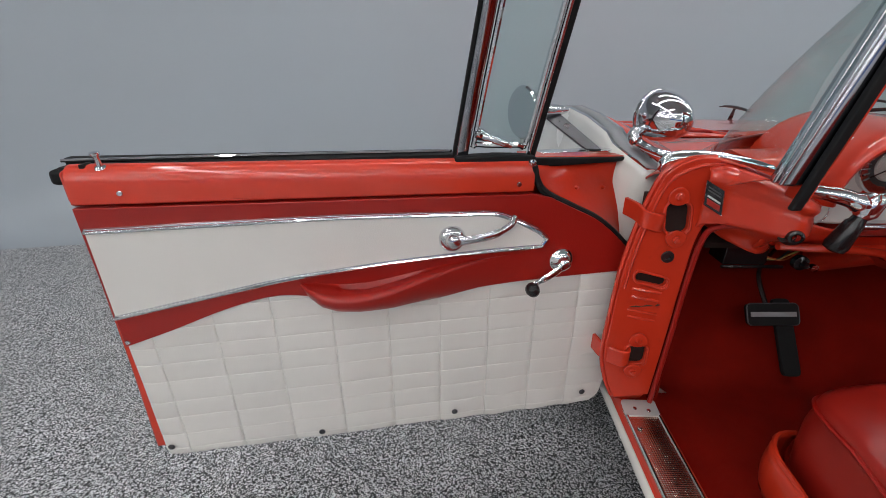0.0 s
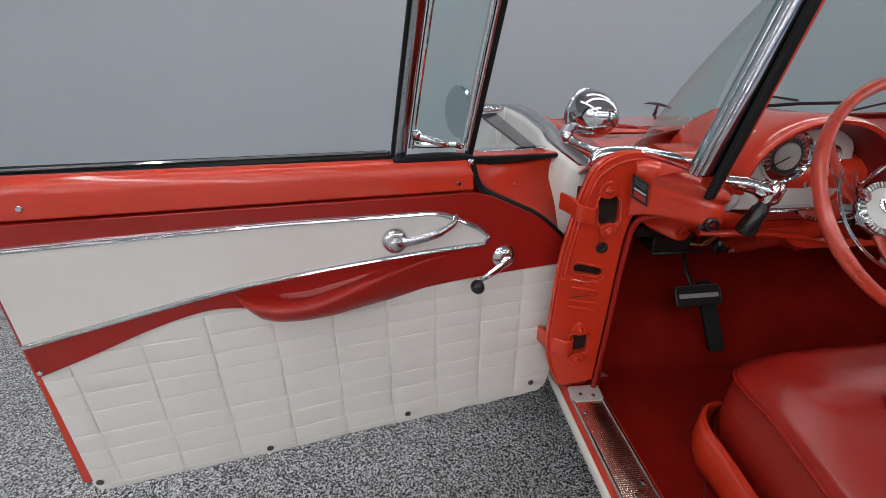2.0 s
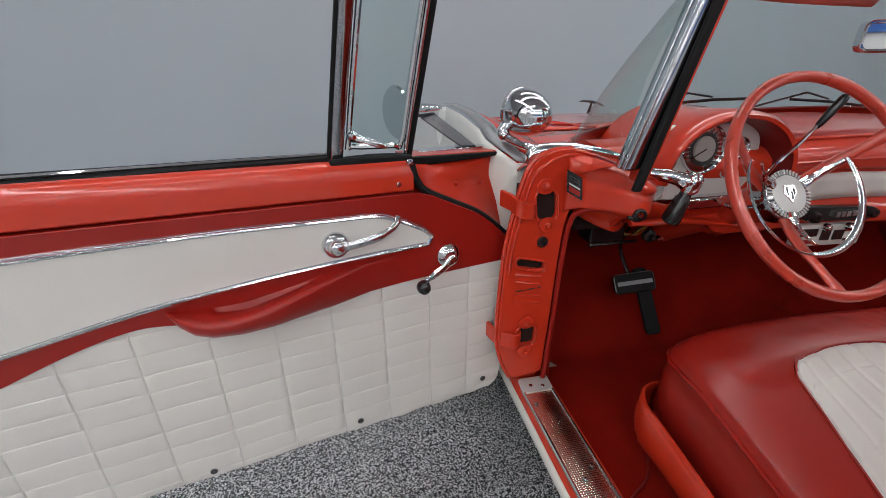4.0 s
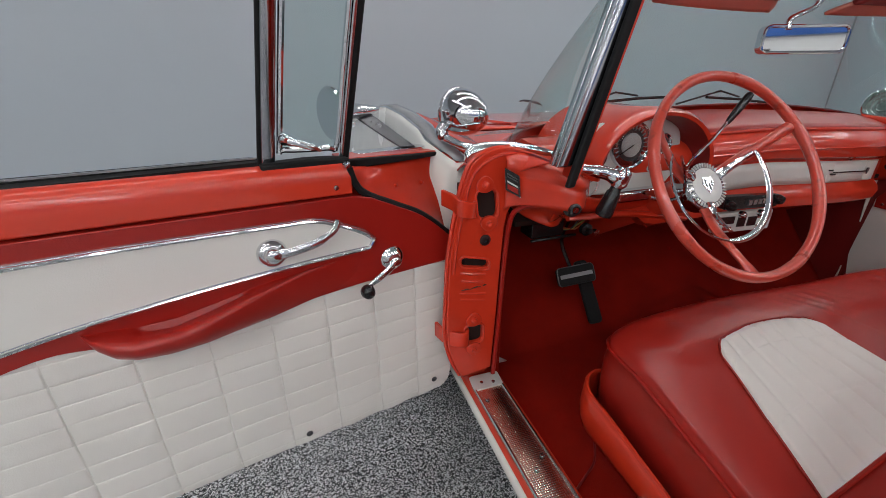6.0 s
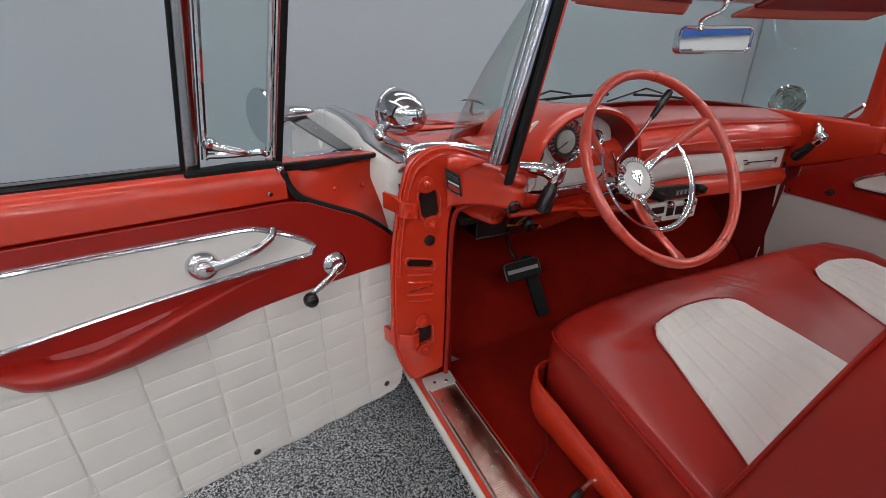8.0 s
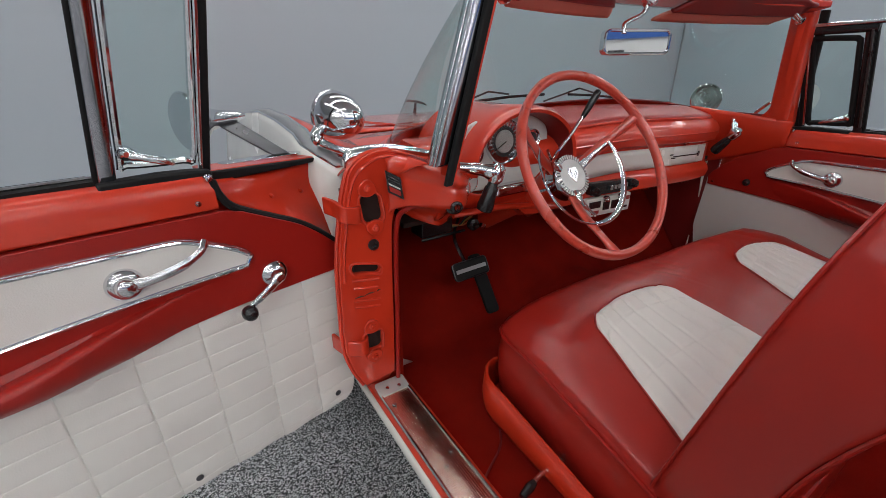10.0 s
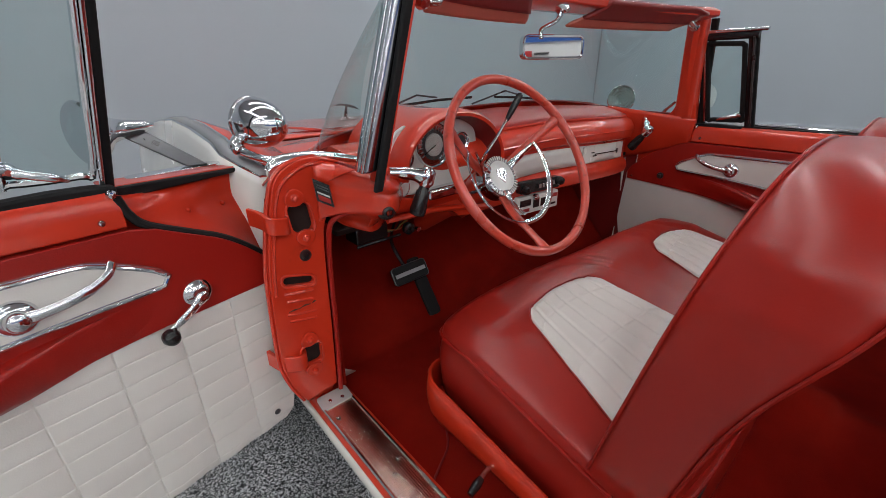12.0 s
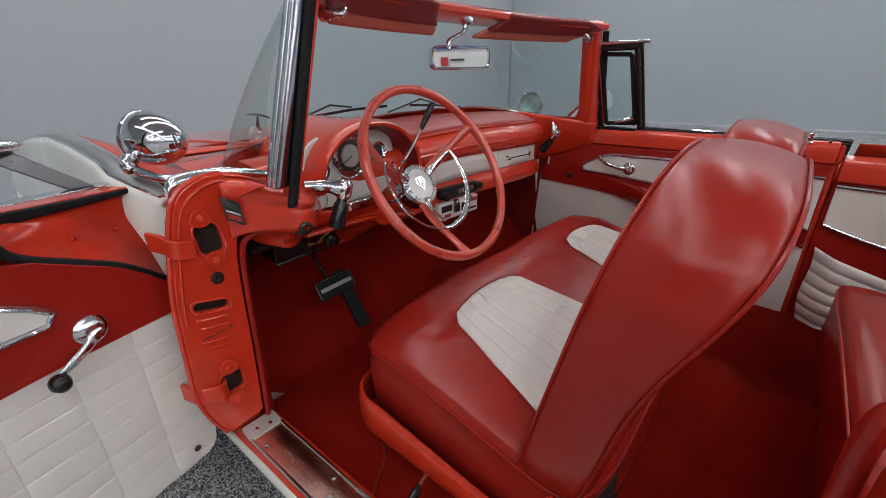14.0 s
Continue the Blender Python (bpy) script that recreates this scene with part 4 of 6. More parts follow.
    rings(bm, [arch(0.0, 0.12), arch(0.0, -0.02), arch(0.006, -0.10), arch(0.004, -0.136), arch(-0.003, -0.146), arch(-0.010, -0.142)], wrap=False, caps=False)
    part("instrument_hood", bm, CORAL, d, "coral arched hood over the instruments", angle=60)
    bm = bmesh.new()
    rings(bm, [arch(-0.0105, -0.1415), arch(-0.017, -0.10), arch(-0.020, -0.045)], wrap=False, caps=False)
    part("hood_inside", bm, DARK_VINYL, d, "maroon inside of the hood", angle=60)
    bm = bmesh.new()
    rings(bm, [arch(-0.02, -0.05), [V(-0.422, -0.05, 0.945)] * 25], wrap=False, caps=False)
    part("hood_lining", bm, DARK_VINYL, d, "maroon lining inside the hood")
    # radio and its knobs
    bm = slab(bmesh.new(), rounded(0.20, 0.036, 0.008, 3), 0.018, lambda c: V(c.x - 0.05, -0.098 - c.z, c.y + 0.822 - 0.12 * (c.x) * 0.5))
    r = part("radio", bm, BLACK, d, "black radio with chrome buttons", bevel=0.003)
    for i in range(5):
        bm = box(bmesh.new(), (-0.070 + i * 0.017, -0.124, 0.816), (-0.058 + i * 0.017, -0.115, 0.830))
        part("button", bm, STAINLESS, r, bevel=0.001)
    for x in (-0.135, 0.036):
        bm = lathe(bmesh.new(), [(0.013, 0), (0.014, 0.010), (0.010, 0.020), (0, 0.022)], facing(V(x, -0.116, 0.822), V(0, -1, 0)), 16)
        part("radio_knob", bm, BLACK, r, "black radio knob")
    bm = box(bmesh.new(), (-0.150, -0.110, 0.733), (0.055, -0.090, 0.790), lambda p: V(p.x, p.y, p.z - 0.05 * p.x))
    h = part("heater_panel", bm, PANEL_WHITE, d, "pale heater panel with black and red marks", bevel=0.004)
    for x, z, w, t, mt in ((-0.115, 0.770, 0.05, 0.020, BLACK), (-0.110, 0.746, 0.03, 0.010, RED_VINYL), (-0.062, 0.764, 0.028, 0.030, BLACK), (-0.022, 0.762, 0.032, 0.026, BLACK), (0.022, 0.776, 0.05, 0.012, RED_VINYL), (0.020, 0.748, 0.04, 0.006, BLACK)):
        bm = box(bmesh.new(), (x - w / 2, -0.1125, z - t / 2), (x + w / 2, -0.1102, z + t / 2), lambda p: V(p.x, p.y, p.z - 0.05 * p.x))
        part("mark", bm, mt, h)
    for x in (-0.075, -0.005):
        part("heater_knob", lathe(bmesh.new(), [(0.009, 0), (0.010, 0.010), (0.006, 0.016), (0, 0.017)], facing(V(x, -0.112, 0.786 - 0.05 * x), V(0, -1, 0)), 14), CHROME, h, "chrome heater knob")
    # switch knobs and lower lip
    bm = lathe(bmesh.new(), [(0.021, 0), (0.020, 0.006), (0.013, 0.010), (0.012, 0.022), (0.008, 0.025), (0.007, 0.020), (0, 0.020)], facing(V(-0.664, -0.184, 0.900), V(-0.3, -1, 0)), 20)
    k = part("switch_knob", bm, BLACK, d, "black switch with a chrome eye")
    part("switch_eye", lathe(bmesh.new(), [(0.0075, 0.0205), (0.006, 0.0235), (0, 0.024)], facing(V(-0.664, -0.184, 0.900), V(-0.3, -1, 0)), 14), CHROME, k)
    bm = tube(bmesh.new(), curve([V(-0.60, -0.085, 0.832), V(-0.55, -0.085, 0.830), V(-0.47, -0.085, 0.828), V(-0.36, -0.09, 0.815), V(-0.24, -0.085, 0.790)], 6), [0.008] * 6 + [0.010] * 14 + [0.010] * 5, 10, flat=0.8)
    part("lower_lip", bm, CORAL_WORN, d)
    part("lower_panel", patch(bmesh.new(), lambda s, t: V(lerp(-0.672, -0.32, s), -0.096 + 0.030 * t * t + 0.010 * s - 0.052 * smooth((0.25 - s) / 0.25), lerp(lerp(0.915, 0.872, smooth(s * 2)), lerp(0.846, 0.812, s), t)), 32, 8), CORAL_WORN, d, "coral lower dash panel", angle=60, solid=0.004)
    bm = box(bmesh.new(), (-0.50, -0.125, 0.868), (-0.38, -0.095, 0.895))
    part("heater_control", bm, CHROME, d, "chrome heater control bar", bevel=0.006)
    # under the dash: relay box, wires, bracket
    bm = box(bmesh.new(), (-0.640, 0.0, 0.750), (-0.545, 0.06, 0.805))
    rb = part("relay_box", bm, BLACK, d, "black relay box under the dash", bevel=0.004)
    bm = tube(bmesh.new(), [V(-0.64, 0.0, 0.746), V(-0.50, 0.01, 0.742)], 0.004, 6)
    part("bracket", bm, BLACK, rb)
    for i, c in enumerate(((0.55, 0.10, 0.02), (0.5, 0.35, 0.08), (0.02, 0.02, 0.02))):
        mt = material("wire_sleeve", c, 0.5)
        bm = tube(bmesh.new(), curve([V(-0.55, 0.03, 0.765 - 0.006 * i), V(-0.515, 0.015, 0.758), V(-0.48, 0.03, 0.752 + 0.01 * i), V(-0.44, 0.05, 0.765)], 5), 0.0022, 6)
        part("wire", bm, mt, rb)
    bm = lathe(bmesh.new(), [(0.016, 0), (0.016, 0.012), (0.008, 0.016), (0.006, 0.026), (0, 0.027)], facing(V(-0.505, -0.03, 0.775), V(0, -1, 0)), 16)
    part("brake_release", bm, BLACK, d, "black pull knob")
    bm = lathe(bmesh.new(), [(0.007, 0), (0.008, 0.012), (0, 0.015)], facing(V(-0.478, -0.035, 0.766), V(0, -1, 0)), 12)
    part("pull_tip", bm, CHROME, d)
    # added sheet as ceiling of the footwell, its black standing for shade
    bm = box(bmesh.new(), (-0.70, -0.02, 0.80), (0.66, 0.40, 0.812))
    part("footwell_shade_sheet", bm, SHADOW_VOID, d)


dashboard()


def pedals():
    bm = slab(bmesh.new(), rounded(0.125, 0.055, 0.010, 3), 0.014, lambda c: facing(V(-0.415, 0.10, 0.560), V(-0.05, -0.85, 0.5)) @ (Matrix.Rotation(radians(3), 4, "Z") @ c))
    p = part("brake_pedal", bm, RUBBER, car, "black rubber brake pedal with a bright bar", bevel=0.003)
    m = facing(V(-0.415, 0.10, 0.560), V(-0.05, -0.85, 0.5)) @ Matrix.Rotation(radians(3), 4, "Z")
    part("pedal_bar", box(bmesh.new(), (-0.055, -0.006, 0.0142), (0.055, 0.006, 0.0165), lambda c: m @ c), TRIM_GREY, p, "bright bar across the pedal")
    bm = tube(bmesh.new(), [m @ V(x, y, 0.012) for x, y in rounded(0.125, 0.055, 0.010, 3)], 0.0022, 6, closed=True)
    part("pedal_rim", bm, DARK_METAL, p)
    bm = tube(bmesh.new(), curve([V(-0.42, 0.12, 0.58), V(-0.44, 0.15, 0.66), V(-0.45, 0.10, 0.76)], 5), 0.009, 8, flat=0.5)
    part("pedal_arm", bm, BLACK, p)
    m = facing(V(-0.372, 0.085, 0.500), V(0, -0.80, 0.60))
    bm = slab(bmesh.new(), rounded(0.045, 0.20, 0.012, 3), 0.012, lambda c: m @ c)
    part("accelerator_pedal", bm, RUBBER, car, "long black rubber accelerator pedal", bevel=0.003)


pedals()


# ---- steering ----
def steering():
    c = V(-0.335, -0.27, 0.96)
    b = radians(32.6)
    ax = V(0, -math.cos(b), math.sin(b))
    e2 = V(0, math.sin(b), math.cos(b))
    def S(r, deg, h=0.0):
        t = radians(deg)
        return c + V(1, 0, 0) * r * math.cos(t) + e2 * r * math.sin(t) + ax * h
    n = 72
    bm = bmesh.new()
    rows = []
    for i in range(n):
        t = 360 * i / n
        rad = (S(1, t) - c)
        rr = 0.0112 - 0.0010 * (1 + math.cos(radians(i * 40))) * 0.5
        rows.append([S(0.2105, t) + rad * rr * math.cos(a) + ax * rr * 1.05 * math.sin(a) for a in [2 * math.pi * j / 12 for j in range(12)]])
    rings(bm, rows, close=True, caps=False)
    w = part("steering_wheel", bm, CORAL_PLASTIC, car, "coral three-spoke steering wheel with chrome horn ring, worn rim", angle=80)
    hub = -0.088
    for deg in (27, -100, 150):
        bm = tube(bmesh.new(), curve([S(0.035, deg, hub - 0.008), S(0.09, deg, hub + 0.010), S(0.15, deg, hub * 0.45), S(0.206, deg, -0.002)], 6), [0.016] * 3 + [0.013] * 8 + [0.011] * 5 + [0.013] * 3, 10, flat=0.6, up=ax)
        s = part("spoke", bm, CORAL_PLASTIC, w)
        bm = tube(bmesh.new(), curve([S(0.04, deg, hub + 0.010), S(0.075, deg, hub + 0.022), S(0.112, deg, hub * 0.45 + 0.002)], 6), [0.0095] * 4 + [0.007] * 5 + [0.005] * 4, 8, flat=0.6, up=ax)
        part("spoke_trim", bm, CHROME, s, "chrome spoke cover")
    # horn ring, broad on one side and thin on the other
    ring = []
    for i in range(49):
        deg = 27 - 127 * i / 48
        ring.append(S(0.130, deg, hub * 0.5))
    bm = tube(bmesh.new(), ring, [0.005 + 0.0042 * math.sin(math.pi * i / 48) for i in range(49)], 10, flat=0.45, up=ax)
    part("horn_ring", bm, CHROME, w, "broad chrome horn ring")
    ring = [S(0.130, 150 + 110 * i / 40, hub * 0.5) for i in range(41)]
    bm = tube(bmesh.new(), ring, 0.0028, 8, up=ax)
    part("horn_ring_wire", bm, CHROME, w, "thin chrome part of the horn ring")
    m = facing(S(0, 0, hub), ax)
    bm = lathe(bmesh.new(), [(0.052, -0.03), (0.055, -0.004), (0.053, 0.004), (0.049, 0.007), (0.037, 0.009), (0.036, 0.006), (0, 0.006)], m, 48)
    h = part("hub", bm, POST_STEEL, w, "bright ribbed horn button")
    for i in range(40):
        a = 2 * math.pi * i / 40
        bm = box(bmesh.new(), (0.0415, -0.0014, 0.007), (0.0515, 0.0014, 0.0098), lambda p: m @ (Matrix.Rotation(a, 4, "Z") @ p))
        part("rib", bm, SILVER_PAINT, h)
    part("disc", lathe(bmesh.new(), [(0.0400, 0.0062), (0.0400, 0.0095), (0.030, 0.0105), (0.0, 0.0112)], m, 32), SILVER_PAINT, h, "silver disc with a crest")
    bm = slab(bmesh.new(), [(-0.013, 0.018), (0.013, 0.018), (0.017, 0.003), (0, -0.020), (-0.017, 0.003)], 0.003, lambda p: m @ V(p.x, p.y, p.z + 0.0095))
    part("crest", bm, STAINLESS, h, bevel=0.001)
    for x, y, l in ((-0.007, 0.005, 0.018), (0.002, -0.004, 0.016), (0.009, 0.004, 0.014)):
        bm = box(bmesh.new(), (x - 0.0012, y - l / 2, 0.0122), (x + 0.0012, y + l / 2, 0.0132), lambda p: m @ p)
        part("crest_bar", bm, DARK_METAL, h)
    # column
    m = facing(S(0, 0, hub - 0.02), -ax)
    bm = lathe(bmesh.new(), [(0.045, 0), (0.047, 0.02), (0.042, 0.05), (0.034, 0.09), (0.031, 0.12), (0.031, 0.36)], m, 24)
    col = part("steering_column", bm, CORAL, car, "coral steering column")
    bm = tube(bmesh.new(), curve([V(-0.385, -0.190, 0.925), V(-0.407, -0.205, 0.967), V(-0.365, -0.215, 1.024), V(-0.336, -0.22, 1.066)], 6), 0.0034, 8)
    l = part("gear_lever", bm, CHROME, col, "thin chrome column lever with a black grip")
    bm = tube(bmesh.new(), [V(-0.345, -0.218, 1.050).lerp(V(-0.307, -0.224, 1.108), t) for t in (0, 0.12, 0.3, 0.6, 0.85, 0.96, 1.0)], [0.004, 0.006, 0.007, 0.008, 0.008, 0.0065, 0.003], 12)
    part("grip", bm, BLACK, l, "black grip")
    bm = tube(bmesh.new(), curve([S(0.03, 200, -0.12), S(0.09, 190, -0.11), S(0.15, 183, -0.09)], 5), 0.004, 8)
    part("signal_lever", bm, CHROME, col)


steering()


# ---- spot lamps with their inside handles ----
def spot_lamp(side):
    s = -1 if side < 0 else 1
    if s < 0:
        c, ax = V(-0.806, 0.064, 1.062), V(-0.42, 0.89, 0.17).normalized()
        r = 0.051
    else:
        c, ax = V(0.80, 0.112, 1.012), V(-0.86, -0.50, 0.08).normalized()
        r = 0.058
    # bullet shell: round at the back, lens at the front
    prof = [(0.0, -0.098), (0.016, -0.095), (0.033, -0.083), (0.049, -0.062), (0.060, -0.034), (0.065, -0.006), (0.066, 0.018), (0.063, 0.030)]
    k = r / 0.066
    bm = lathe(bmesh.new(), [(a * k, h * k * (0.88 if h < 0 else 1)) for a, h in prof], facing(c, ax), 40)
    o = part("spot_lamp", bm, CHROME, car, "chrome spot lamp on the windscreen post")
    bm = lathe(bmesh.new(), [(0.063 * k, 0.026 * k), (0.0655 * k, 0.030 * k), (0.0655 * k, 0.037 * k), (0.062 * k, 0.040 * k)], facing(c, ax), 40)
    part("rim", bm, CHROME, o)
    bm = lathe(bmesh.new(), [(0.063 * k, 0.036 * k), (0.054 * k, 0.026 * k), (0.04 * k, 0.016 * k), (0.022 * k, 0.010 * k), (0.020 * k, 0.022 * k), (0.012 * k, 0.030 * k), (0, 0.031 * k)], facing(c, ax), 32)
    part("reflector", bm, LAMP_BOWL, o, "bright reflector with a bulb cap")
    bm = lathe(bmesh.new(), [(0.064 * k, 0.040 * k), (0.045 * k, 0.046 * k), (0.0, 0.050 * k)], facing(c, ax), 32)
    lens = part("lens", bm, CLEAR, o, "clear fluted lens")
    lens.visible_shadow = False
    for q, hh in ((0.050, 0.0455), (0.036, 0.0478), (0.022, 0.0492)):
        part("flute", tube(bmesh.new(), [facing(c, ax) @ V(q * k * math.cos(e), q * k * math.sin(e), hh * k) for e in [2 * math.pi * i / 28 for i in range(28)]], 0.0014, 5, closed=True), CHROME, lens)
    if s < 0:
        pts = curve([V(-0.845, 0.062, 1.040), V(-0.864, 0.047, 1.024), V(-0.856, 0.035, 1.013), V(-0.844, 0.010, 1.006), V(-0.832, -0.015, 1.002), V(-0.80, -0.04, 0.998)], 5)
        bm = tube(bmesh.new(), pts, [0.011] * 2 + [0.0145] * 4 + [0.013] * 4 + [0.009] * 6 + [0.008] * (len(pts) - 16), 12)
        part("stalk", bm, CHROME, o, "chrome swivel stalk")
        bm = bmesh.new()
        rows = []
        for i in range(19):
            t = i / 18
            x = lerp(-0.842, -0.668, t)
            top = table([(0, 0.996), (0.05, 1.008), (0.2, 1.013), (0.6, 1.013), (0.8, 1.008), (1, 0.998)], t)
            low = table([(0, 0.972), (0.1, 0.974), (0.3, 0.990), (0.6, 0.996), (1, 0.985)], t)
            yy, w = lerp(-0.050, -0.110, smooth((t - 0.4) / 0.6)), table([(0, 0.012), (0.1, 0.022), (0.5, 0.018), (1, 0.008)], t)
            mid = lerp(low, top, 0.55)
            rows.append([V(x, yy, low), V(x, yy - 0.006, mid), V(x, yy, top - 0.003), V(x, yy + w * 0.4, top), V(x, yy + w, top - 0.004), V(x, yy + w * 1.3, mid), V(x, yy + w, low)])
        rings(bm, rows)
        part("foot", bm, CHROME, o, "chrome stalk foot along the cowl", angle=60, bevel=0.002)
        g0, g1, g2 = V(-0.632, -0.155, 0.966), V(-0.557, -0.186, 0.949), V(-0.588, -0.182, 0.862)
    else:
        bm = tube(bmesh.new(), curve([c + V(0.02, 0.0, -0.05), V(0.80, 0.06, 0.945), V(0.755, -0.09, 0.955), V(0.74, -0.115, 0.985), V(0.738, -0.150, 1.021)], 5), [0.012] * 10 + [0.007] * 11, 10)
        part("stalk", bm, CHROME, o, "chrome swivel stalk")
        g0, g1, g2 = V(0.645, -0.085, 0.955), V(0.592, -0.125, 0.917), V(0.600, -0.060, 0.838)
    bm = tube(bmesh.new(), curve([g0, g0.lerp(g1, 0.5) + V(0, 0, 0.004), g1], 5), [0.012] * 4 + [0.014] * 4 + [0.017] * 3, 12)
    h = part("spot_handle", bm, CHROME, o, "chrome inside spot lamp handle with a black grip")
    bm = lathe(bmesh.new(), [(0.010, -0.022), (0.017, -0.014), (0.018, 0.012), (0.012, 0.020), (0, 0.022)], facing(g1, (g2 - g1).normalized()), 16)
    part("joint", bm, CHROME, h)
    d = (g2 - g1)
    bm = tube(bmesh.new(), [g1 + d * t for t in (0.06, 0.16, 0.30, 0.34, 0.6, 0.80, 0.90, 0.94)], [0.009, 0.0105, 0.0115, 0.0145, 0.0165, 0.0185, 0.0165, 0.006], 14)
    part("grip", bm, BLACK, h, "glossy black grip")


spot_lamp(-1)
spot_lamp(1)


# ---- windscreen ----
def screen_line(x, top):
    """Plan of the wrapped screen: place along the base or the header."""
    q = abs(x) / (0.625 if top else 0.70)
    if top:
        return V(x, -0.085 - 0.115 * q ** 2.4, 1.302 - 0.006 * q * q)
    return V(x, 0.135 - 0.27 * q ** 2.2 - 0.065 * q ** 9, 1.040 - 0.035 * q ** 2)


def wrap(s, half, y_end, depth, p):
    """A line across the car that turns back sharply at both ends."""
    a = math.pi * s
    c, n = math.cos(a), max(math.sin(a), 1e-6)
    r = (abs(c) ** p + n ** p) ** (-1 / p)
    return -half * c * r, y_end + depth * n * r


def glass(s, t):
    x0, y0 = wrap(s, 0.720, -0.205, 0.350, 5.5)
    x1, y1 = wrap(s, 0.632, -0.215, 0.130, 2.8)
    z0 = 1.038 - 0.040 * (x0 / 0.716) ** 2 - (0.025 if x0 > 0 else 0.008) * abs(x0 / 0.716) ** 3
    a, b = V(x0, y0, z0), V(x1, y1, 1.300)
    return a.lerp(b, t) + V(-0.022 * math.sin(math.pi * t) * math.cos(math.pi * s), 0.018 * math.sin(math.pi * t), 0)


def windscreen():
    w = part("windscreen_header", rings_header(), CORAL, car, "coral windscreen header", bevel=0.003)
    part("windscreen_glass", patch(bmesh.new(), glass, 64, 12), GLASS, w, "tinted wrap-around windscreen glass").visible_shadow = False
    def skirt(s, t):
        q = glass(s, 0)
        n = V(q.x * 0.55, q.y + 0.30, 0).normalized()
        return q + n * (0.004 + 0.05 * t) * smooth((q.y + 0.19) / 0.14) + V(0, 0, 0.002 - (0.006 * t + 0.055 * t * t) * smooth((q.y + 0.19) / 0.14))
    part("glass_bed", patch(bmesh.new(), skirt, 64, 6), CORAL, w, "coral bed round the foot of the glass", angle=60, solid=0.003)
    part("glass_seal", tube(bmesh.new(), [glass(i / 64, 0) + V(0, 0, 0.004) for i in range(65)], 0.003, 6), DARK_VINYL, w, "dark red seal round the glass")
    for sd in (-1, 1):
        a, b = V(0.698 * sd if sd < 0 else 0.712, -0.200, 0.965), V(0.605 * sd if sd < 0 else 0.622, -0.215, 1.330)
        post = part("windscreen_post", post_bar(a + V(0.008 if sd < 0 else 0, 0, 0), b + V(0.008 if sd < 0 else 0, 0, 0), 0.020 if sd > 0 else 0.004, 0.03 if sd > 0 else 0.023), CORAL, w, bevel=0.003)
        if sd < 0:
            part("post_trim", post_bar(a + V(-0.009, 0.008, 0.024), b + V(-0.009, 0.008, 0), 0.017, 0.022), POST_STEEL, post, "polished stainless post trim", bevel=0.004)
            for k in (-0.012, 0.003):
                part("post_trim_ridge", post_bar(a + V(-0.024, 0.008 + k, 0.024), b + V(-0.024, 0.008 + k, 0), 0.004, 0.0045), CHROME, post, bevel=0.002)
            part("post_seal", post_bar(a + V(-0.004, -0.020, -0.012), b + V(-0.004, -0.020, 0), 0.0085, 0.0060), RUBBER, post, "black rubber post seal", bevel=0.003)
        else:
            # deep painted post on the far side, swelling into the cowl
            bm = bmesh.new()
            rows = []
            for t in [-0.16, -0.08] + [(i / 20) ** 1.6 for i in range(21)]:
                p = a.lerp(b, t)
                wd = 0.024 + 0.012 * (1 - max(t, 0)) ** 4
                fw = 0.020 + 0.045 * (1 - max(t, 0)) ** 14
                k = max(t, 0)
                rows.append([p + V(-0.014 - 0.012 * k, fw, 0), p + V(0.03, fw * 0.7, 0), p + V(0.050 - 0.006 * k, -wd, 0), p + V(0.006, -wd - 0.006, 0), p + V(-0.016 - 0.016 * k, -wd * 0.5, 0), p + V(-0.022 - 0.016 * k, -wd * 0.1, 0)])
            rings(bm, rows)
            part("post_cover", bm, CORAL, post, angle=50)
            part("post_seal", post_bar(a + V(0.060, -0.044, -0.03), b + V(0.060, -0.034, -0.03), 0.007, 0.012), RUBBER, post, "black rubber post seal")
    # sun visors
    for sd in (-1, 1):
        xi, xo = (0.02, 0.565) if sd > 0 else (-0.165, -0.60)
        def visor(s, t):
            x = lerp(lerp(xi, lerp(xi, xo, 0.16), smooth(t)), lerp(lerp(xi, xo, 0.90), xo, smooth(t * 1.6)), s)
            e = screen_line(x, True)
            r = 0.014 * smooth((t - 0.7) / 0.3) * smooth((s - 0.88) / 0.12)
            return V(x, e.y - 0.018 - 0.075 * t, table([(0, 1.262), (0.45, 1.284), (1, 1.322)], t) - r)
        v = part("sun_visor", patch(bmesh.new(), lambda a, t: visor(a, lerp(0.40, 1.0, t)), 24, 8), DARK_VINYL, w, "dark red padded sun visor", angle=60, solid=0.010)
        part("visor_face", patch(bmesh.new(), lambda a, t: visor(a, lerp(0, 0.43, t)) + V(0, 0.003, 0), 24, 4), material("visor_cloth", (0.62, 0.24, 0.18), 0.7, vary=0.06), v, "pale coral visor face", solid=0.006)
        e = V(0.572 * sd, -0.222, 1.278)
        bm = tube(bmesh.new(), curve([e + V(0.03 * sd, 0.02, 0.004), e + V(0.012 * sd, 0.0, -0.004), e + V(-0.012 * sd, -0.01, -0.006), e + V(-0.03 * sd, 0.0, 0.010)], 5), 0.0075, 10)
        part("visor_bracket", bm, CHROME, v, "chrome visor bracket")
        bm = lathe(bmesh.new(), [(0.013, -0.008), (0.015, 0.0), (0.010, 0.010), (0, 0.012)], facing(e + V(0.015 * sd, -0.002, -0.006), V(0, -1, -0.4)), 14)
        part("bracket_cap", bm, CHROME, v)
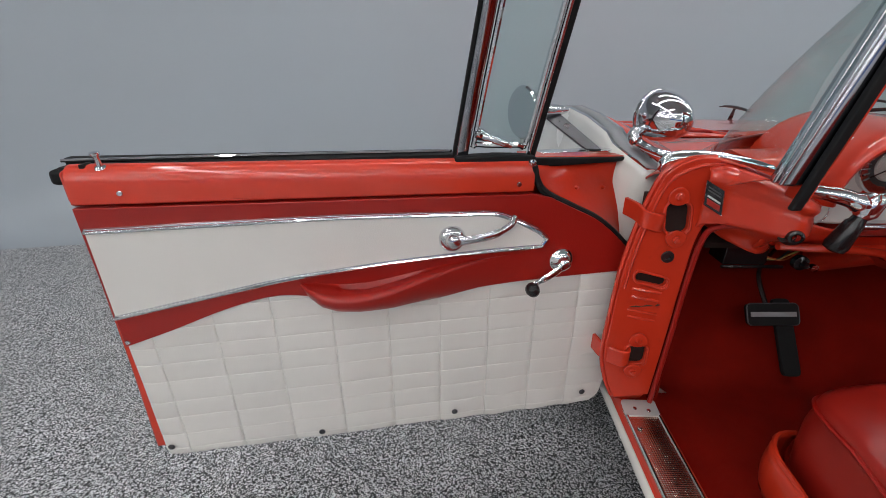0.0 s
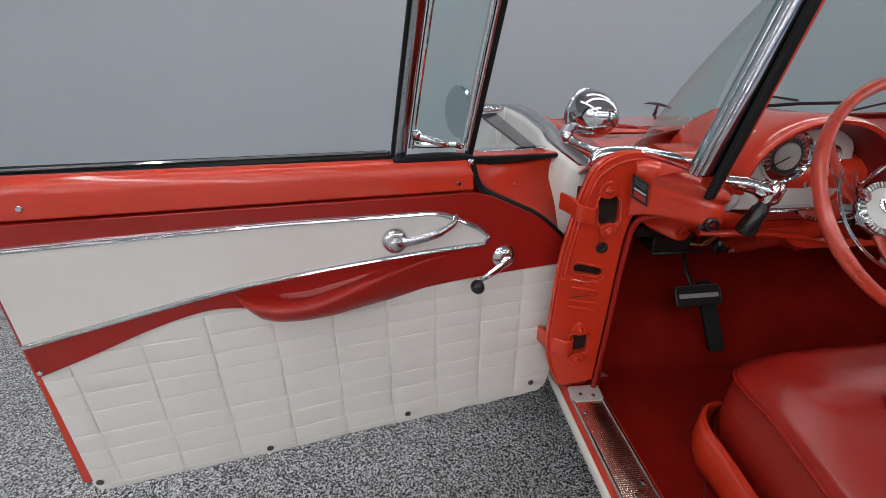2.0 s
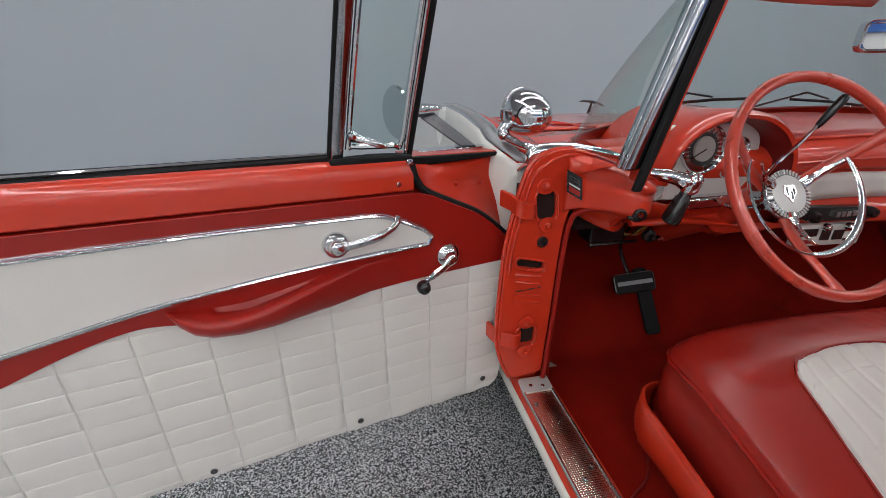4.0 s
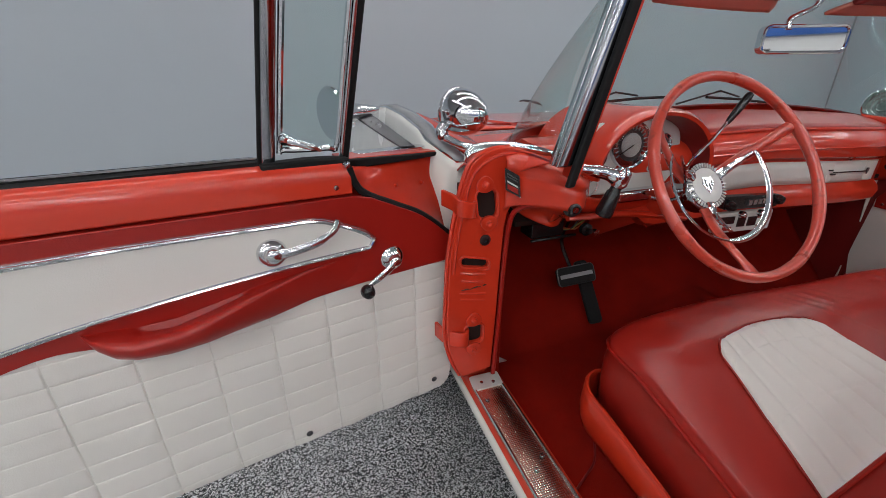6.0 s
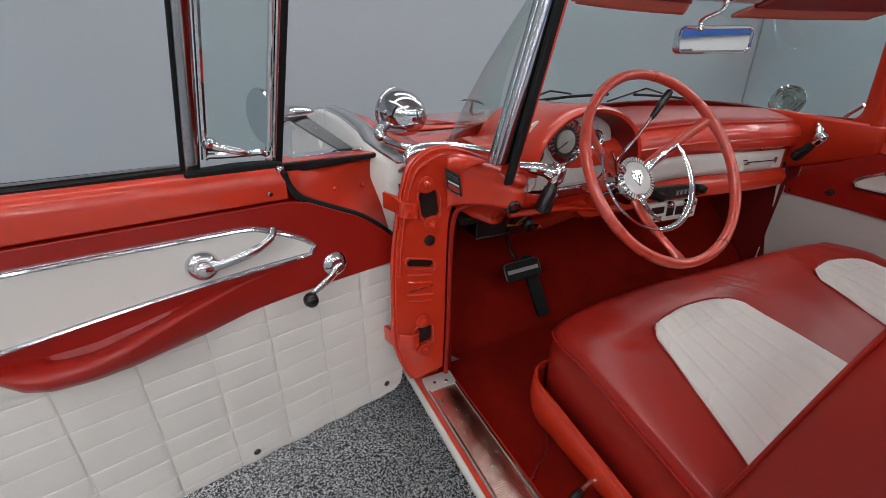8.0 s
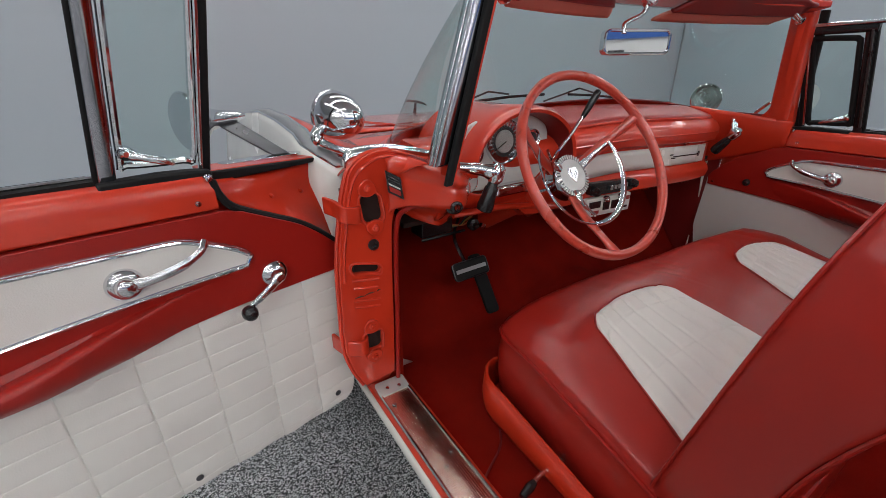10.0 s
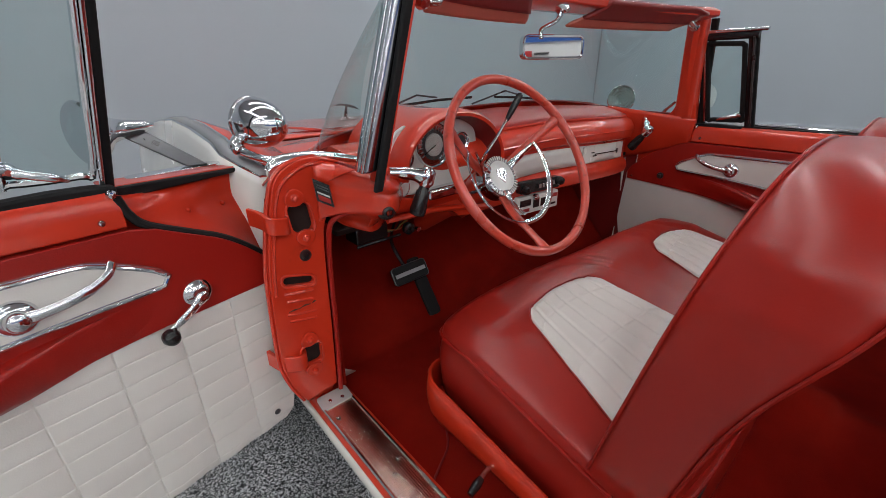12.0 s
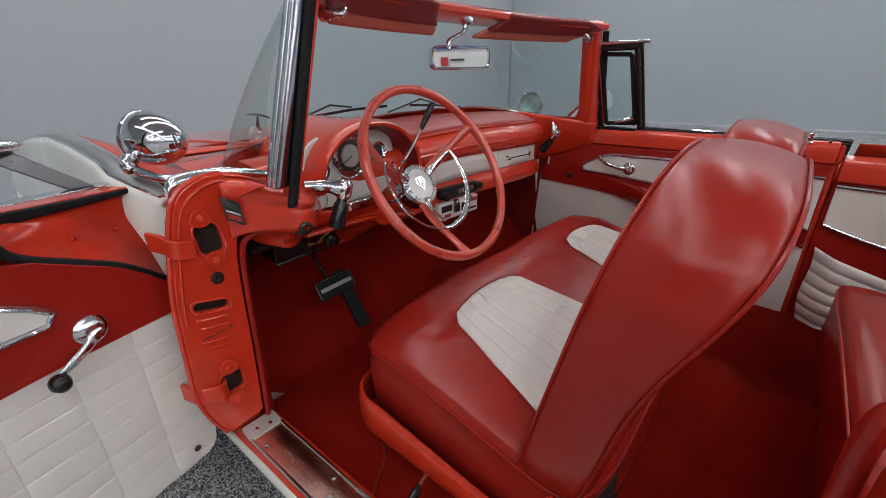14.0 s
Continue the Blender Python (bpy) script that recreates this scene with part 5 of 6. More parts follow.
    # rear-view mirror
    c = V(-0.118, -0.165, 1.206)
    ax = V(-0.36, -0.93, 0.027).normalized()
    m = facing(c, ax)
    up = m.inverted().to_3x3() @ V(0, 0, 1)
    m = m @ Matrix.Rotation(math.atan2(-up.x, up.y), 4, "Z")
    bm = slab(bmesh.new(), rounded(0.178, 0.056, 0.014, 4), -0.016, lambda q: m @ q)
    k = part("rear_view_mirror", bm, CHROME, w, "chrome framed rear-view mirror", bevel=0.004)
    bm = slab(bmesh.new(), rounded(0.166, 0.044, 0.010, 4), 0.001, lambda q: m @ (q + V(0, 0, 0.0015)))
    part("mirror_glass", bm, MIRROR, k, "mirror glass")
    bm = tube(bmesh.new(), [m @ V(x, y, 0.002) for x, y in rounded(0.173, 0.051, 0.013, 4)], 0.0036, 8, closed=True)
    part("mirror_frame", bm, CHROME, k)
    t = V(-0.071, -0.140, 1.298)
    bm = tube(bmesh.new(), curve([c + V(-0.038, 0.012, 0.018), c + V(-0.030, 0.018, 0.040), t.lerp(c, 0.3), t], 5), [0.006] * 6 + [0.005] * 6 + [0.009] * 4, 10)
    part("mirror_arm", bm, CHROME, k)
    bm = lathe(bmesh.new(), [(0.016, 0), (0.020, 0.006), (0.015, 0.016), (0.008, 0.03), (0, 0.033)], facing(t + V(0, 0.0, 0.012), V(0.1, -0.7, -0.6)), 16)
    part("mirror_mount", bm, CHROME, k, "chrome mirror mount")
    # wipers resting at the foot of the glass
    for l, r in ((V(-0.375, 0.152, 1.061), V(-0.097, 0.152, 1.068)), (V(0.015, 0.152, 1.063), V(0.30, 0.152, 1.036))):
        wp = part("wiper", tube(bmesh.new(), [l, l.lerp(r, 0.5) + V(0, 0.004, 0.003), r], 0.0042, 6), RUBBER, car, "black wiper blade")
        bm = tube(bmesh.new(), [l + V(-0.06, 0.05, -0.022), l.lerp(r, 0.25) + V(0, 0.018, 0.022), l.lerp(r, 0.5) + V(0, 0.008, 0.010)], 0.003, 6)
        part("wiper_arm", bm, DARK_METAL, wp)


def rings_header():
    bm = bmesh.new()
    rows = []
    for i in range(31):
        e = screen_line(lerp(-0.618, 0.618, i / 30), True)
        rows.append([e + V(0, a, b) for a, b in ((0.020, -0.006), (0.014, 0.022), (-0.02, 0.034), (-0.06, 0.034), (-0.085, 0.022), (-0.085, 0.006), (-0.03, -0.006))])
    rings(bm, rows)
    return bm


def post_bar(a, b, w, d):
    bm = bmesh.new()
    rows = []
    for t in [i / 6 for i in range(7)]:
        p = a.lerp(b, t)
        rows.append([p + V(x, y, 0) for x, y in rounded(2 * w, 2 * d, min(w, d) * 0.6, 3)])
    rings(bm, rows)
    return bm


windscreen()


# ---- seats ----
SX0, SX1, SY0, SY1 = -0.618, 0.590, -0.240, -0.80


def cushion_top(x, y):
    """Height of the front seat cushion."""
    s = (y - SY0) / (SY1 - SY0)
    crown = 0.022 * (1 - (abs(x + 0.01) / 0.6) ** 2)
    z = table([(0, 0.642), (0.08, 0.657), (0.25, 0.657), (0.6, 0.612), (1.0, 0.555)], s) + crown
    mid = -0.008 * math.exp(-((x + 0.01) / 0.13) ** 2)
    wrinkle = 0.0075 * noise.noise(V(x * 42 + y * 30, y * 5, 0)) * math.exp(-((s - 0.15) / 0.11) ** 2) * (0.3 + max(0, noise.noise(V(x * 6, 1, 2))) * 1.6) + 0.0025 * noise.noise(V(x * 5, y * 6, 5))
    return z + mid + wrinkle - 0.036 * (x + 0.45)


def superloop(x0, x1, y0, y1, n=96, p=8):
    cx, cy, a, b = (x0 + x1) / 2, (y0 + y1) / 2, abs(x1 - x0) / 2, abs(y1 - y0) / 2
    out = []
    for i in range(n):
        t = 2 * math.pi * i / n
        c, s = math.cos(t), math.sin(t)
        r = (abs(c) ** p + abs(s) ** p) ** (-1 / p)
        out.append((cx + a * c * r, cy + b * s * r))
    return out


def front_seat():
    loop = superloop(SX0, SX1, SY0, SY1, 260, 9)
    cx, cy = (SX0 + SX1) / 2, (SY0 + SY1) / 2
    rows = []
    for k in (0.02, 0.2, 0.4, 0.5, 0.58, 0.64, 0.68, 0.72, 0.76, 0.80, 0.84, 0.88, 0.92, 0.955, 0.98, 0.993):
        rows.append([V(cx + (x - cx) * k, cy + (y - cy) * k, cushion_top(cx + (x - cx) * k, cy + (y - cy) * k) - 0.030 * max(0, (k - 0.8) / 0.2) ** 3) for x, y in loop])
    for k, dz in ((1.0, 0.040), (1.003, 0.048), (1.0, 0.056), (1.008, 0.085), (1.008, 0.135), (1.0, 0.19), (0.985, 0.21)):
        rows.append([V(cx + (x - cx) * k, cy + (y - cy) * k, cushion_top(x, y) - dz) for x, y in loop])
    bm = bmesh.new()
    rings(bm, rows)
    seat = part("front_seat", bm, SEAT_VINYL, car, "red vinyl bench seat with white pleated inserts", angle=80)
    pipe = [V(cx + (x - cx) * 1.004, cy + (y - cy) * 1.004, cushion_top(x, y) - 0.042) for x, y in loop]
    part("piping", tube(bmesh.new(), pipe, 0.0038, 6, closed=True), RED_VINYL, seat, "red piping round the cushion")
    # pleated white inserts
    for sd in (-1, 1):
        mid = -0.02
        def insert(s, t):
            # s across from the outer to the inner edge, t from front to back
            x_out = lerp(0.445, 0.545, t)
            x_in = lerp(0.155, 0.090, t)
            x = mid + sd * lerp(x_out, x_in, s)
            e = min(s, 1 - s) / 0.12
            front = -0.400 - 0.026 * max(0, 1 - e) ** 2 + 0.020 * math.sin(math.pi * s)
            y = lerp(front, -0.76, t)
            rib = abs(math.sin((t * 3.3 + 0.55 + 0.03 * math.sin(s * 5)) * math.pi))
            row = abs(math.sin((s * 7 + 0.04 * math.sin(t * 9)) * math.pi))
            h = 0.003 + 0.0050 * min(1, row * 2.2) ** 0.7 * (0.45 + 0.55 * min(1, rib * 9) ** 0.7) + 0.001 * noise.noise(V(s * 6, t * 5, sd)) - 0.004 * (1 - smooth(min(s, 1 - s, t) / 0.03))
            return V(x, y, cushion_top(x, y) + h)
        part("pleated_insert", patch(bmesh.new(), insert, 120, 150), WHITE_VINYL, seat, "white pleated vinyl insert", angle=80)
        edge = [insert(0, 1 - i / 20) + V(0, 0, 0.001) for i in range(21)] + [insert(i / 20, 0) + V(0, 0, 0.001) for i in range(21)] + [insert(1, i / 20) + V(0, 0, 0.001) for i in range(21)]
        part("insert_seam", tube(bmesh.new(), edge, 0.0022, 5), SEAT_VINYL, seat)
    # painted seat frame: side skirts
    for sd in (-1, 1):
        xs = -0.648 if sd < 0 else 0.628
        def skirt(s, t):
            q = max(0.0, 1 - s / 0.2) * math.pi / 2
            y = lerp(-0.322, -0.84, max(0.0, s - 0.2) / 0.8) + 0.085 * math.sin(q)
            z = lerp(table([(0, 0.500), (0.1, 0.512), (0.25, 0.508), (0.6, 0.470), (1, 0.44)], s), lerp(0.42, 0.40, s), t)
            return V(xs - sd * 0.085 * (1 - math.cos(q)) + sd * 0.008 * math.sin(math.pi * t), y, z)
        part("seat_skirt", patch(bmesh.new(), skirt, 40, 6), CORAL_WORN, seat, "coral painted steel seat side", angle=60, solid=0.006)
        bm = tube(bmesh.new(), [skirt(i / 30, 0) for i in range(31)], 0.005, 6)
        part("skirt_edge", bm, CORAL_WORN, seat)
    # Filler block under the cushion, black to paint the shade there.
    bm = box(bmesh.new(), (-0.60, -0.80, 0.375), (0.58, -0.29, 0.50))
    part("seat_shade_box", bm, SHADOW_VOID, seat)
    bm = tube(bmesh.new(), curve([V(-0.60, -0.49, 0.425), V(-0.66, -0.49, 0.428), V(-0.695, -0.497, 0.425)], 4), 0.005, 8)
    lv = part("seat_lever", bm, CHROME, seat, "chrome seat lever with a black tip")
    part("tip", tube(bmesh.new(), [V(-0.685, -0.495, 0.426), V(-0.70, -0.498, 0.425), V(-0.722, -0.502, 0.421)], [0.007, 0.010, 0.007], 10), BLACK, lv)
    # two backrests that part in the middle
    for sd, x0, x1 in ((-1, -0.618, -0.018), (1, 0.020, 0.600)):
        cxm = (x0 + x1) / 2
        half = (x1 - x0) / 2
        n = 150
        def outline(k, grow=0.0, top=2.7):
            """Round-shouldered shape, as (across, height)."""
            pts = []
            for i in range(n):
                t = 2 * math.pi * i / n
                c, s = math.cos(t), math.sin(t)
                p = top if s > 0 else 9
                r = (abs(c) ** p + abs(s) ** p) ** (-1 / p)
                pts.append((cxm + (half + grow) * c * r * k, (0.785 if sd < 0 else 0.757) + (0.285 + grow) * s * r * k))
            return pts
        def front_y(z):
            return -0.652 - 0.215 * (z - 0.5)
        def back_y(z):
            return front_y(z) - 0.114 - 0.044 * smooth((z - 0.72) / 0.34)
        rows = []
        for k, o in ((0.03, 0.006), (0.45, 0.006), (0.72, 0.005), (0.88, 0.003), (0.955, 0.001), (0.985, 0.0)):
            rows.append([V(x, front_y(z) + o, z) for x, z in outline(k)])
        for q, g in [(i / 18, 0.006 * math.sin(math.pi * i / 18) ** 0.5 if 0 < i < 18 else 0.0) for i in range(19)]:
            rows.append([V(x, lerp(front_y(z) - 0.006, back_y(z) + 0.006, q), z + 0.008 * math.sin(math.pi * q) * (z > 0.9) - 0.028 * q * smooth((z - 0.8) / 0.25)) for x, z in outline(1, g, lerp(2.7, 4.2, q))])
        for k, o in ((0.985, 0.0), (0.9, 0.008), (0.6, 0.012), (0.03, 0.012)):
            rows.append([V(x, back_y(z) - o, z - 0.028 * smooth((z - 0.8) / 0.25)) for x, z in outline(k, 0.0, 4.2)])
        bm = bmesh.new()
        rings(bm, rows)
        for v in bm.verts:
            c = v.co.copy()
            fold = max(0, 0.25 - abs(noise.noise(V(c.x * 9, c.y * 22, c.z * 5)))) * 0.0015
            out = V(c.x - cxm, 0, c.z - 0.78).normalized()
            fold += sum(a * math.exp(-((c.z - h - 0.10 * (c.y + 0.80) - 0.012 * noise.noise(V(c.y * 14, h * 9, 1))) / w) ** 2) for a, h, w in ((0.0035, 0.985, 0.010), (0.0028, 0.925, 0.013), (0.0018, 0.83, 0.02))) * 0.9
            v.co += V(0, 1, 0) * 0.003 * noise.noise(c * 7) + out * (0.002 * noise.noise(c * 6 + V(3, 1, 0)) + fold * smooth((noise.noise(c * 4 + V(7, 0, 2)) + 0.1) / 0.4))
        b = part("backrest", bm, SEAT_VINYL, seat, "red vinyl backrest with rounded shoulders", angle=80)
        part("piping", tube(bmesh.new(), [V(x, front_y(z) - 0.002, z) for x, z in outline(1.003)], 0.0028, 6, closed=True), SEAT_VINYL, b)
        part("piping", tube(bmesh.new(), [V(x, back_y(z) + 0.002, z - 0.028 * smooth((z - 0.8) / 0.25)) for x, z in outline(1.003, 0.0, 4.2)], 0.0028, 6, closed=True), SEAT_VINYL, b)
        bm = lathe(bmesh.new(), [(0.008, 0), (0.009, 0.005), (0.005, 0.009), (0, 0.010)], facing(V(x0 - 0.004 if sd < 0 else x1 + 0.004, -0.735, 0.53), V(-1 if sd < 0 else 1, 0, 0)), 12)
        part("pivot_cap", bm, CORAL_WORN, b)


front_seat()


def rear_seat():
    loop = superloop(-0.60, 0.52, -1.10, -1.62, 80, 10)
    cx, cy = -0.04, -1.36
    zt = lambda x, y: 0.595 - 0.08 * (-1.10 - y) + 0.02 * (1 - (abs(x) / 0.6) ** 2)
    rows = [[V(cx + (x - cx) * k, cy + (y - cy) * k, zt(x, y) + o) for x, y in loop] for k, o in ((0.03, 0.012), (0.5, 0.012), (0.8, 0.008), (0.93, 0.0), (0.98, -0.010), (1.0, -0.022), (1.0, -0.16), (0.985, -0.235))]
    bm = bmesh.new()
    rings(bm, rows)
    s = part("rear_seat", bm, SEAT_VINYL, car, "red vinyl rear bench seat", angle=80)
    part("piping", tube(bmesh.new(), [V(x, y, zt(x, y) - 0.018) for x, y in loop], 0.004, 6, closed=True), RED_VINYL, s)
    def back(a, t):
        x = lerp(-0.60, 0.60, a)
        return V(x, -1.60 - 0.16 * t + 0.03 * math.sin(math.pi * t), lerp(0.55, 0.97, t))
    part("backrest", patch(bmesh.new(), back, 20, 12), SEAT_VINYL, s, solid=0.09, bevel=0.03)


rear_seat()


def quarter_trim(sd):
    """Trim and body beside the rear seat."""
    dz = -0.03 if sd > 0 else 0.0
    x0 = 0.735 * sd
    f = lambda c: V(x0 + c.z * sd, c.x, c.y + dz)
    bm = slab(bmesh.new(), [(-1.035, 0.30), (-1.72, 0.30), (-1.75, 0.955), (-1.045, 0.935), (-1.03, 0.70)], 0.03, f)
    q = part("quarter_panel", bm, RED_VINYL, car, "dark red inner quarter panel", bevel=0.004)
    bm = bmesh.new()
    rings(bm, [[V(x0 - sd * a, y, z + dz + 0.01 * (-1.04 - y)) for a, z in ((-0.01, 0.862), (0.012, 0.866), (0.014, 0.915), (0.004, 0.935), (-0.05, 0.942), (-0.05, 0.86))] for y in (-1.040, -1.4, -1.74)])
    part("belt_rail", bm, CORAL, q, bevel=0.003)
    upper = ((-1.045, 0.852), (-1.3, 0.850), (-1.6, 0.848))
    lower = ((-1.045, 0.722), (-1.12, 0.700), (-1.22, 0.678), (-1.40, 0.664), (-1.6, 0.66))
    bm = slab(bmesh.new(), list(upper) + list(lower)[::-1], -0.010, f)
    part("white_inlay", bm, WHITE_VINYL, q, "white vinyl inlay", bevel=0.004)
    for pts in (upper, lower):
        bm = tube(bmesh.new(), curve([V(x0 - sd * 0.012, y, z + dz) for y, z in pts], 6), 0.006, 8)
        part("bright_strip", bm, STAINLESS, q)
    # padded, pleated lower panel
    def pleat(s, t):
        y, z = lerp(-1.045, -1.58, s), lerp(0.255, lerp(0.640, 0.585, min(1, s * 2.6)), t)
        rib = abs(math.sin(t * math.pi * 9))
        return V(x0 - sd * (0.006 + 0.050 * math.sin(min(1, s * 7) * math.pi / 2) + 0.010 * rib ** 0.45), y - 0.02 * (1 - t) * (1 - s) - 0.006 * math.sin(t * 9) * (s < 0.1), z + dz)
    part("pleated_panel", patch(bmesh.new(), pleat, 40, 110), WHITE_VINYL, q, "white pleated lower panel", angle=80)
    bm = lathe(bmesh.new(), [(0.026, 0), (0.026, 0.004), (0.016, 0.010), (0.012, 0.026), (0, 0.028)], facing(V(x0 - sd * 0.012, -1.215, 0.80 + dz), V(-sd, 0, 0)), 20)
    part("window_crank", bm, CHROME, q, "chrome rear window crank")
    if sd > 0:
        return
    # lock pillar
    bm = slab(bmesh.new(), [(-0.738, 0.41), (-0.70, 0.55), (-0.70, 0.90), (-0.74, 0.945), (-0.86, 0.945), (-0.90, 0.80), (-0.90, 0.55), (-0.86, 0.40)], -0.03, lambda c: V(-c.x * sd, c.z - 1.016, c.y))
    lp = part("lock_pillar", bm, CORAL_WORN, q, "coral painted lock pillar", bevel=0.004)
    bm = box(bmesh.new(), (-0.01, -1.016, 0.885), (0.045, -1.003, 0.955), lambda c: V((0.79 + c.x) * sd, c.y, c.z))
    part("rubber_seal", bm, RUBBER, lp, bevel=0.006)
    bm = box(bmesh.new(), (-0.02, -1.016, 0.74), (0.03, -1.004, 0.83), lambda c: V((0.80 + c.x) * sd, c.y, c.z))
    part("striker", bm, STAINLESS, lp, bevel=0.003)
    bm = tube(bmesh.new(), curve([V(-0.712, -0.99, 0.42), V(-0.703, -1.000, 0.60), V(-0.700, -1.004, 0.80), V(-0.700, -1.004, 0.935), V(-0.705, -1.03, 0.96)], 5), 0.010, 10)
    part("windlace", bm, RED_VINYL, lp, "dark red windlace along the door opening")


quarter_trim(1)
quarter_trim(-1)


# ---- outer body ----
def fender_section(y):
    """Outline of the front half-body, from the rocker up over the fender crown to the middle of the hood."""
    crown = table([(0.02, 0.966), (0.035, 0.976), (0.05, 0.985), (0.15, 1.022), (0.3, 1.038), (0.5, 1.040), (0.7, 1.022), (0.9, 0.995), (1.3, 0.945), (1.7, 0.89)], y)
    hood = table([(0.0, 1.015), (0.3, 1.010), (0.6, 0.990), (0.9, 0.965), (1.3, 0.92), (1.7, 0.84)], y)
    xb = table([(0.02, 0.838), (0.05, 0.862), (0.10, 0.884), (0.3, 0.891), (0.8, 0.890), (1.4, 0.87), (1.7, 0.81)], y)
    xo = table([(0.02, 0.842), (0.05, 0.868), (0.12, 0.903), (0.3, 0.925), (0.8, 0.935), (1.4, 0.92), (1.7, 0.86)], y)
    tuck = 1 - smooth((y - 0.02) / 0.35)
    return [(-lerp(xo * 0.97, 0.79, tuck), lerp(0.24, 0.36, tuck)), (-lerp(xo + 0.01, 0.846, tuck), 0.40), (-lerp(xo + 0.015, 0.878, tuck), 0.60), (-xo - 0.003, 0.76), (-lerp(xo, xb + 0.020, 0.5), 0.86), (-xb - 0.016, crown - 0.072),
            (-xb - 0.012, crown - 0.045), (-xb - 0.007, crown - 0.022), (-xb, crown - 0.006), (-xb + 0.032, crown), (-xb + 0.16, crown - 0.050),
            (-0.62, lerp(hood, crown, 0.5) - 0.035), (-0.50, hood - 0.018), (-0.35, hood - 0.004), (-0.18, hood + 0.004), (0.0, hood + 0.008)]


def lean(p):
    """The body stands a little lower on the passenger side."""
    return V(p.x, p.y, p.z - 0.035 * (p.x + 0.80))


def body_front():
    ys = [0.02, 0.035, 0.05, 0.07, 0.1, 0.15, 0.2, 0.3, 0.4, 0.5, 0.6, 0.7, 0.8, 0.95, 1.1, 1.3, 1.5, 1.62, 1.70]
    for sd in (-1, 1):
        rows = [[lean(V(-x * sd, y, z)) for x, z in fender_section(y)] for y in ys]
        rows.insert(0, [p + V(math.copysign(0.12, -p.x), -0.004, 0) if i < 9 else p + V(0, -0.002, 0) for i, p in enumerate(rows[0])])
        def strip(i, j, mat, name, label, parent, lift=0.0):
            bm = bmesh.new()
            rings(bm, [r[i:j + 1] for r in rows], wrap=False, caps=False)
            return part(name, bm, mat, parent, label, angle=60, solid=0.004)
        f = strip(0, 8, WHITE_PAINT, "front_fender", "white front fender with coral crown", car)
        strip(8, 9, TRIM_GREY, "side_trim", "broad grey metal side trim", f)
        strip(9, 10, CORAL, "fender_crown", "coral fender crown", f)
        bm = bmesh.new()
        tube(bm, [r[8] for r in rows], 0.003, 6)
        part("trim_bead", bm, CHROME, f)
        bm = bmesh.new()
        tube(bm, [r[9] for r in rows], 0.004, 6)
        part("trim_bead", bm, CHROME, f)
    hood_rows = [[lean(V(x, y, z)) for x, z in fender_section(y)[10:]] + [lean(V(-x, y, z)) for x, z in fender_section(y)[10:-1][::-1]] for y in ys if y > 0.25]
    bm = bmesh.new()
    rings(bm, hood_rows, wrap=False, caps=False)
    h = part("hood", bm, CORAL, car, "coral engine hood with a centre crease", angle=60, solid=0.004)
    for sd in (-1, 1):
        pts = [lean(V(x * sd, y, z + 0.004)) for y in (0.28, 0.5, 0.8, 1.1, 1.4, 1.68) for x, z in [fender_section(y)[12]]]
        part("hood_crease", tube(bmesh.new(), pts, 0.006, 6), CORAL, h)
    bm = tube(bmesh.new(), [V(0, y, z) for y, z in ((1.06, 0.962), (1.09, 0.968), (1.16, 0.972), (1.24, 0.970), (1.29, 0.962))], [0.003, 0.008, 0.010, 0.008, 0.003], 10, flat=0.7)
    o = part("hood_ornament", bm, DARK_METAL, h, "small dark metal ornament on the hood")
    part("stem", tube(bmesh.new(), [V(0, 1.19, 0.905), V(0, 1.17, 0.968)], [0.010, 0.005], 8), DARK_METAL, o)
    # cowl between hood and glass
    cowl_rows = [[lean(V(x, y, z)) for x, z in fender_section(y)[9:]] + [lean(V(-x, y, z)) for x, z in fender_section(y)[9:-1][::-1]] for y in (0.05, 0.10, 0.15, 0.22, 0.27)]
    bm = bmesh.new()
    rings(bm, cowl_rows, wrap=False, caps=False)
    part("cowl", bm, CORAL, car, "coral cowl in front of the windscreen", angle=60, solid=0.004)
    for x in (-0.30, 0.30):
        bm = lathe(bmesh.new(), [(0.016, 0), (0.014, 0.010), (0.006, 0.016), (0, 0.018)], facing(V(x, 0.20, 1.018), V(0, 0, 1)), 14)
        part("washer_cap", bm, CHROME, car, "small chrome cap on the cowl")
    # front end and bumper
    bm = bmesh.new()
    loop = [lean(V(x, 1.70, z)) for x, z in fender_section(1.70)] + [lean(V(-x, 1.70, z)) for x, z in fender_section(1.70)[:-1][::-1]]
    rings(bm, [loop, [V(p.x * 0.98, 1.75, 0.30 + (p.z - 0.24) * 0.8) for p in loop], [V(p.x * 0.92, 1.78, 0.52 + (p.z - 0.5) * 0.4) for p in loop], [V(p.x * 0.6, 1.785, 0.52 + (p.z - 0.5) * 0.12) for p in loop], [V(p.x * 0.05, 1.785, 0.52 + (p.z - 0.5) * 0.02) for p in loop]], caps=False)
    part("front_end", bm, CORAL, car)
    bm = tube(bmesh.new(), curve([V(-0.93, 1.66, 0.42), V(-0.7, 1.82, 0.42), V(0, 1.86, 0.42), V(0.7, 1.82, 0.42), V(0.93, 1.66, 0.42)], 6), 0.06, 12, flat=1.4)
    part("front_bumper", bm, CHROME, car, "chrome front bumper")


body_front()


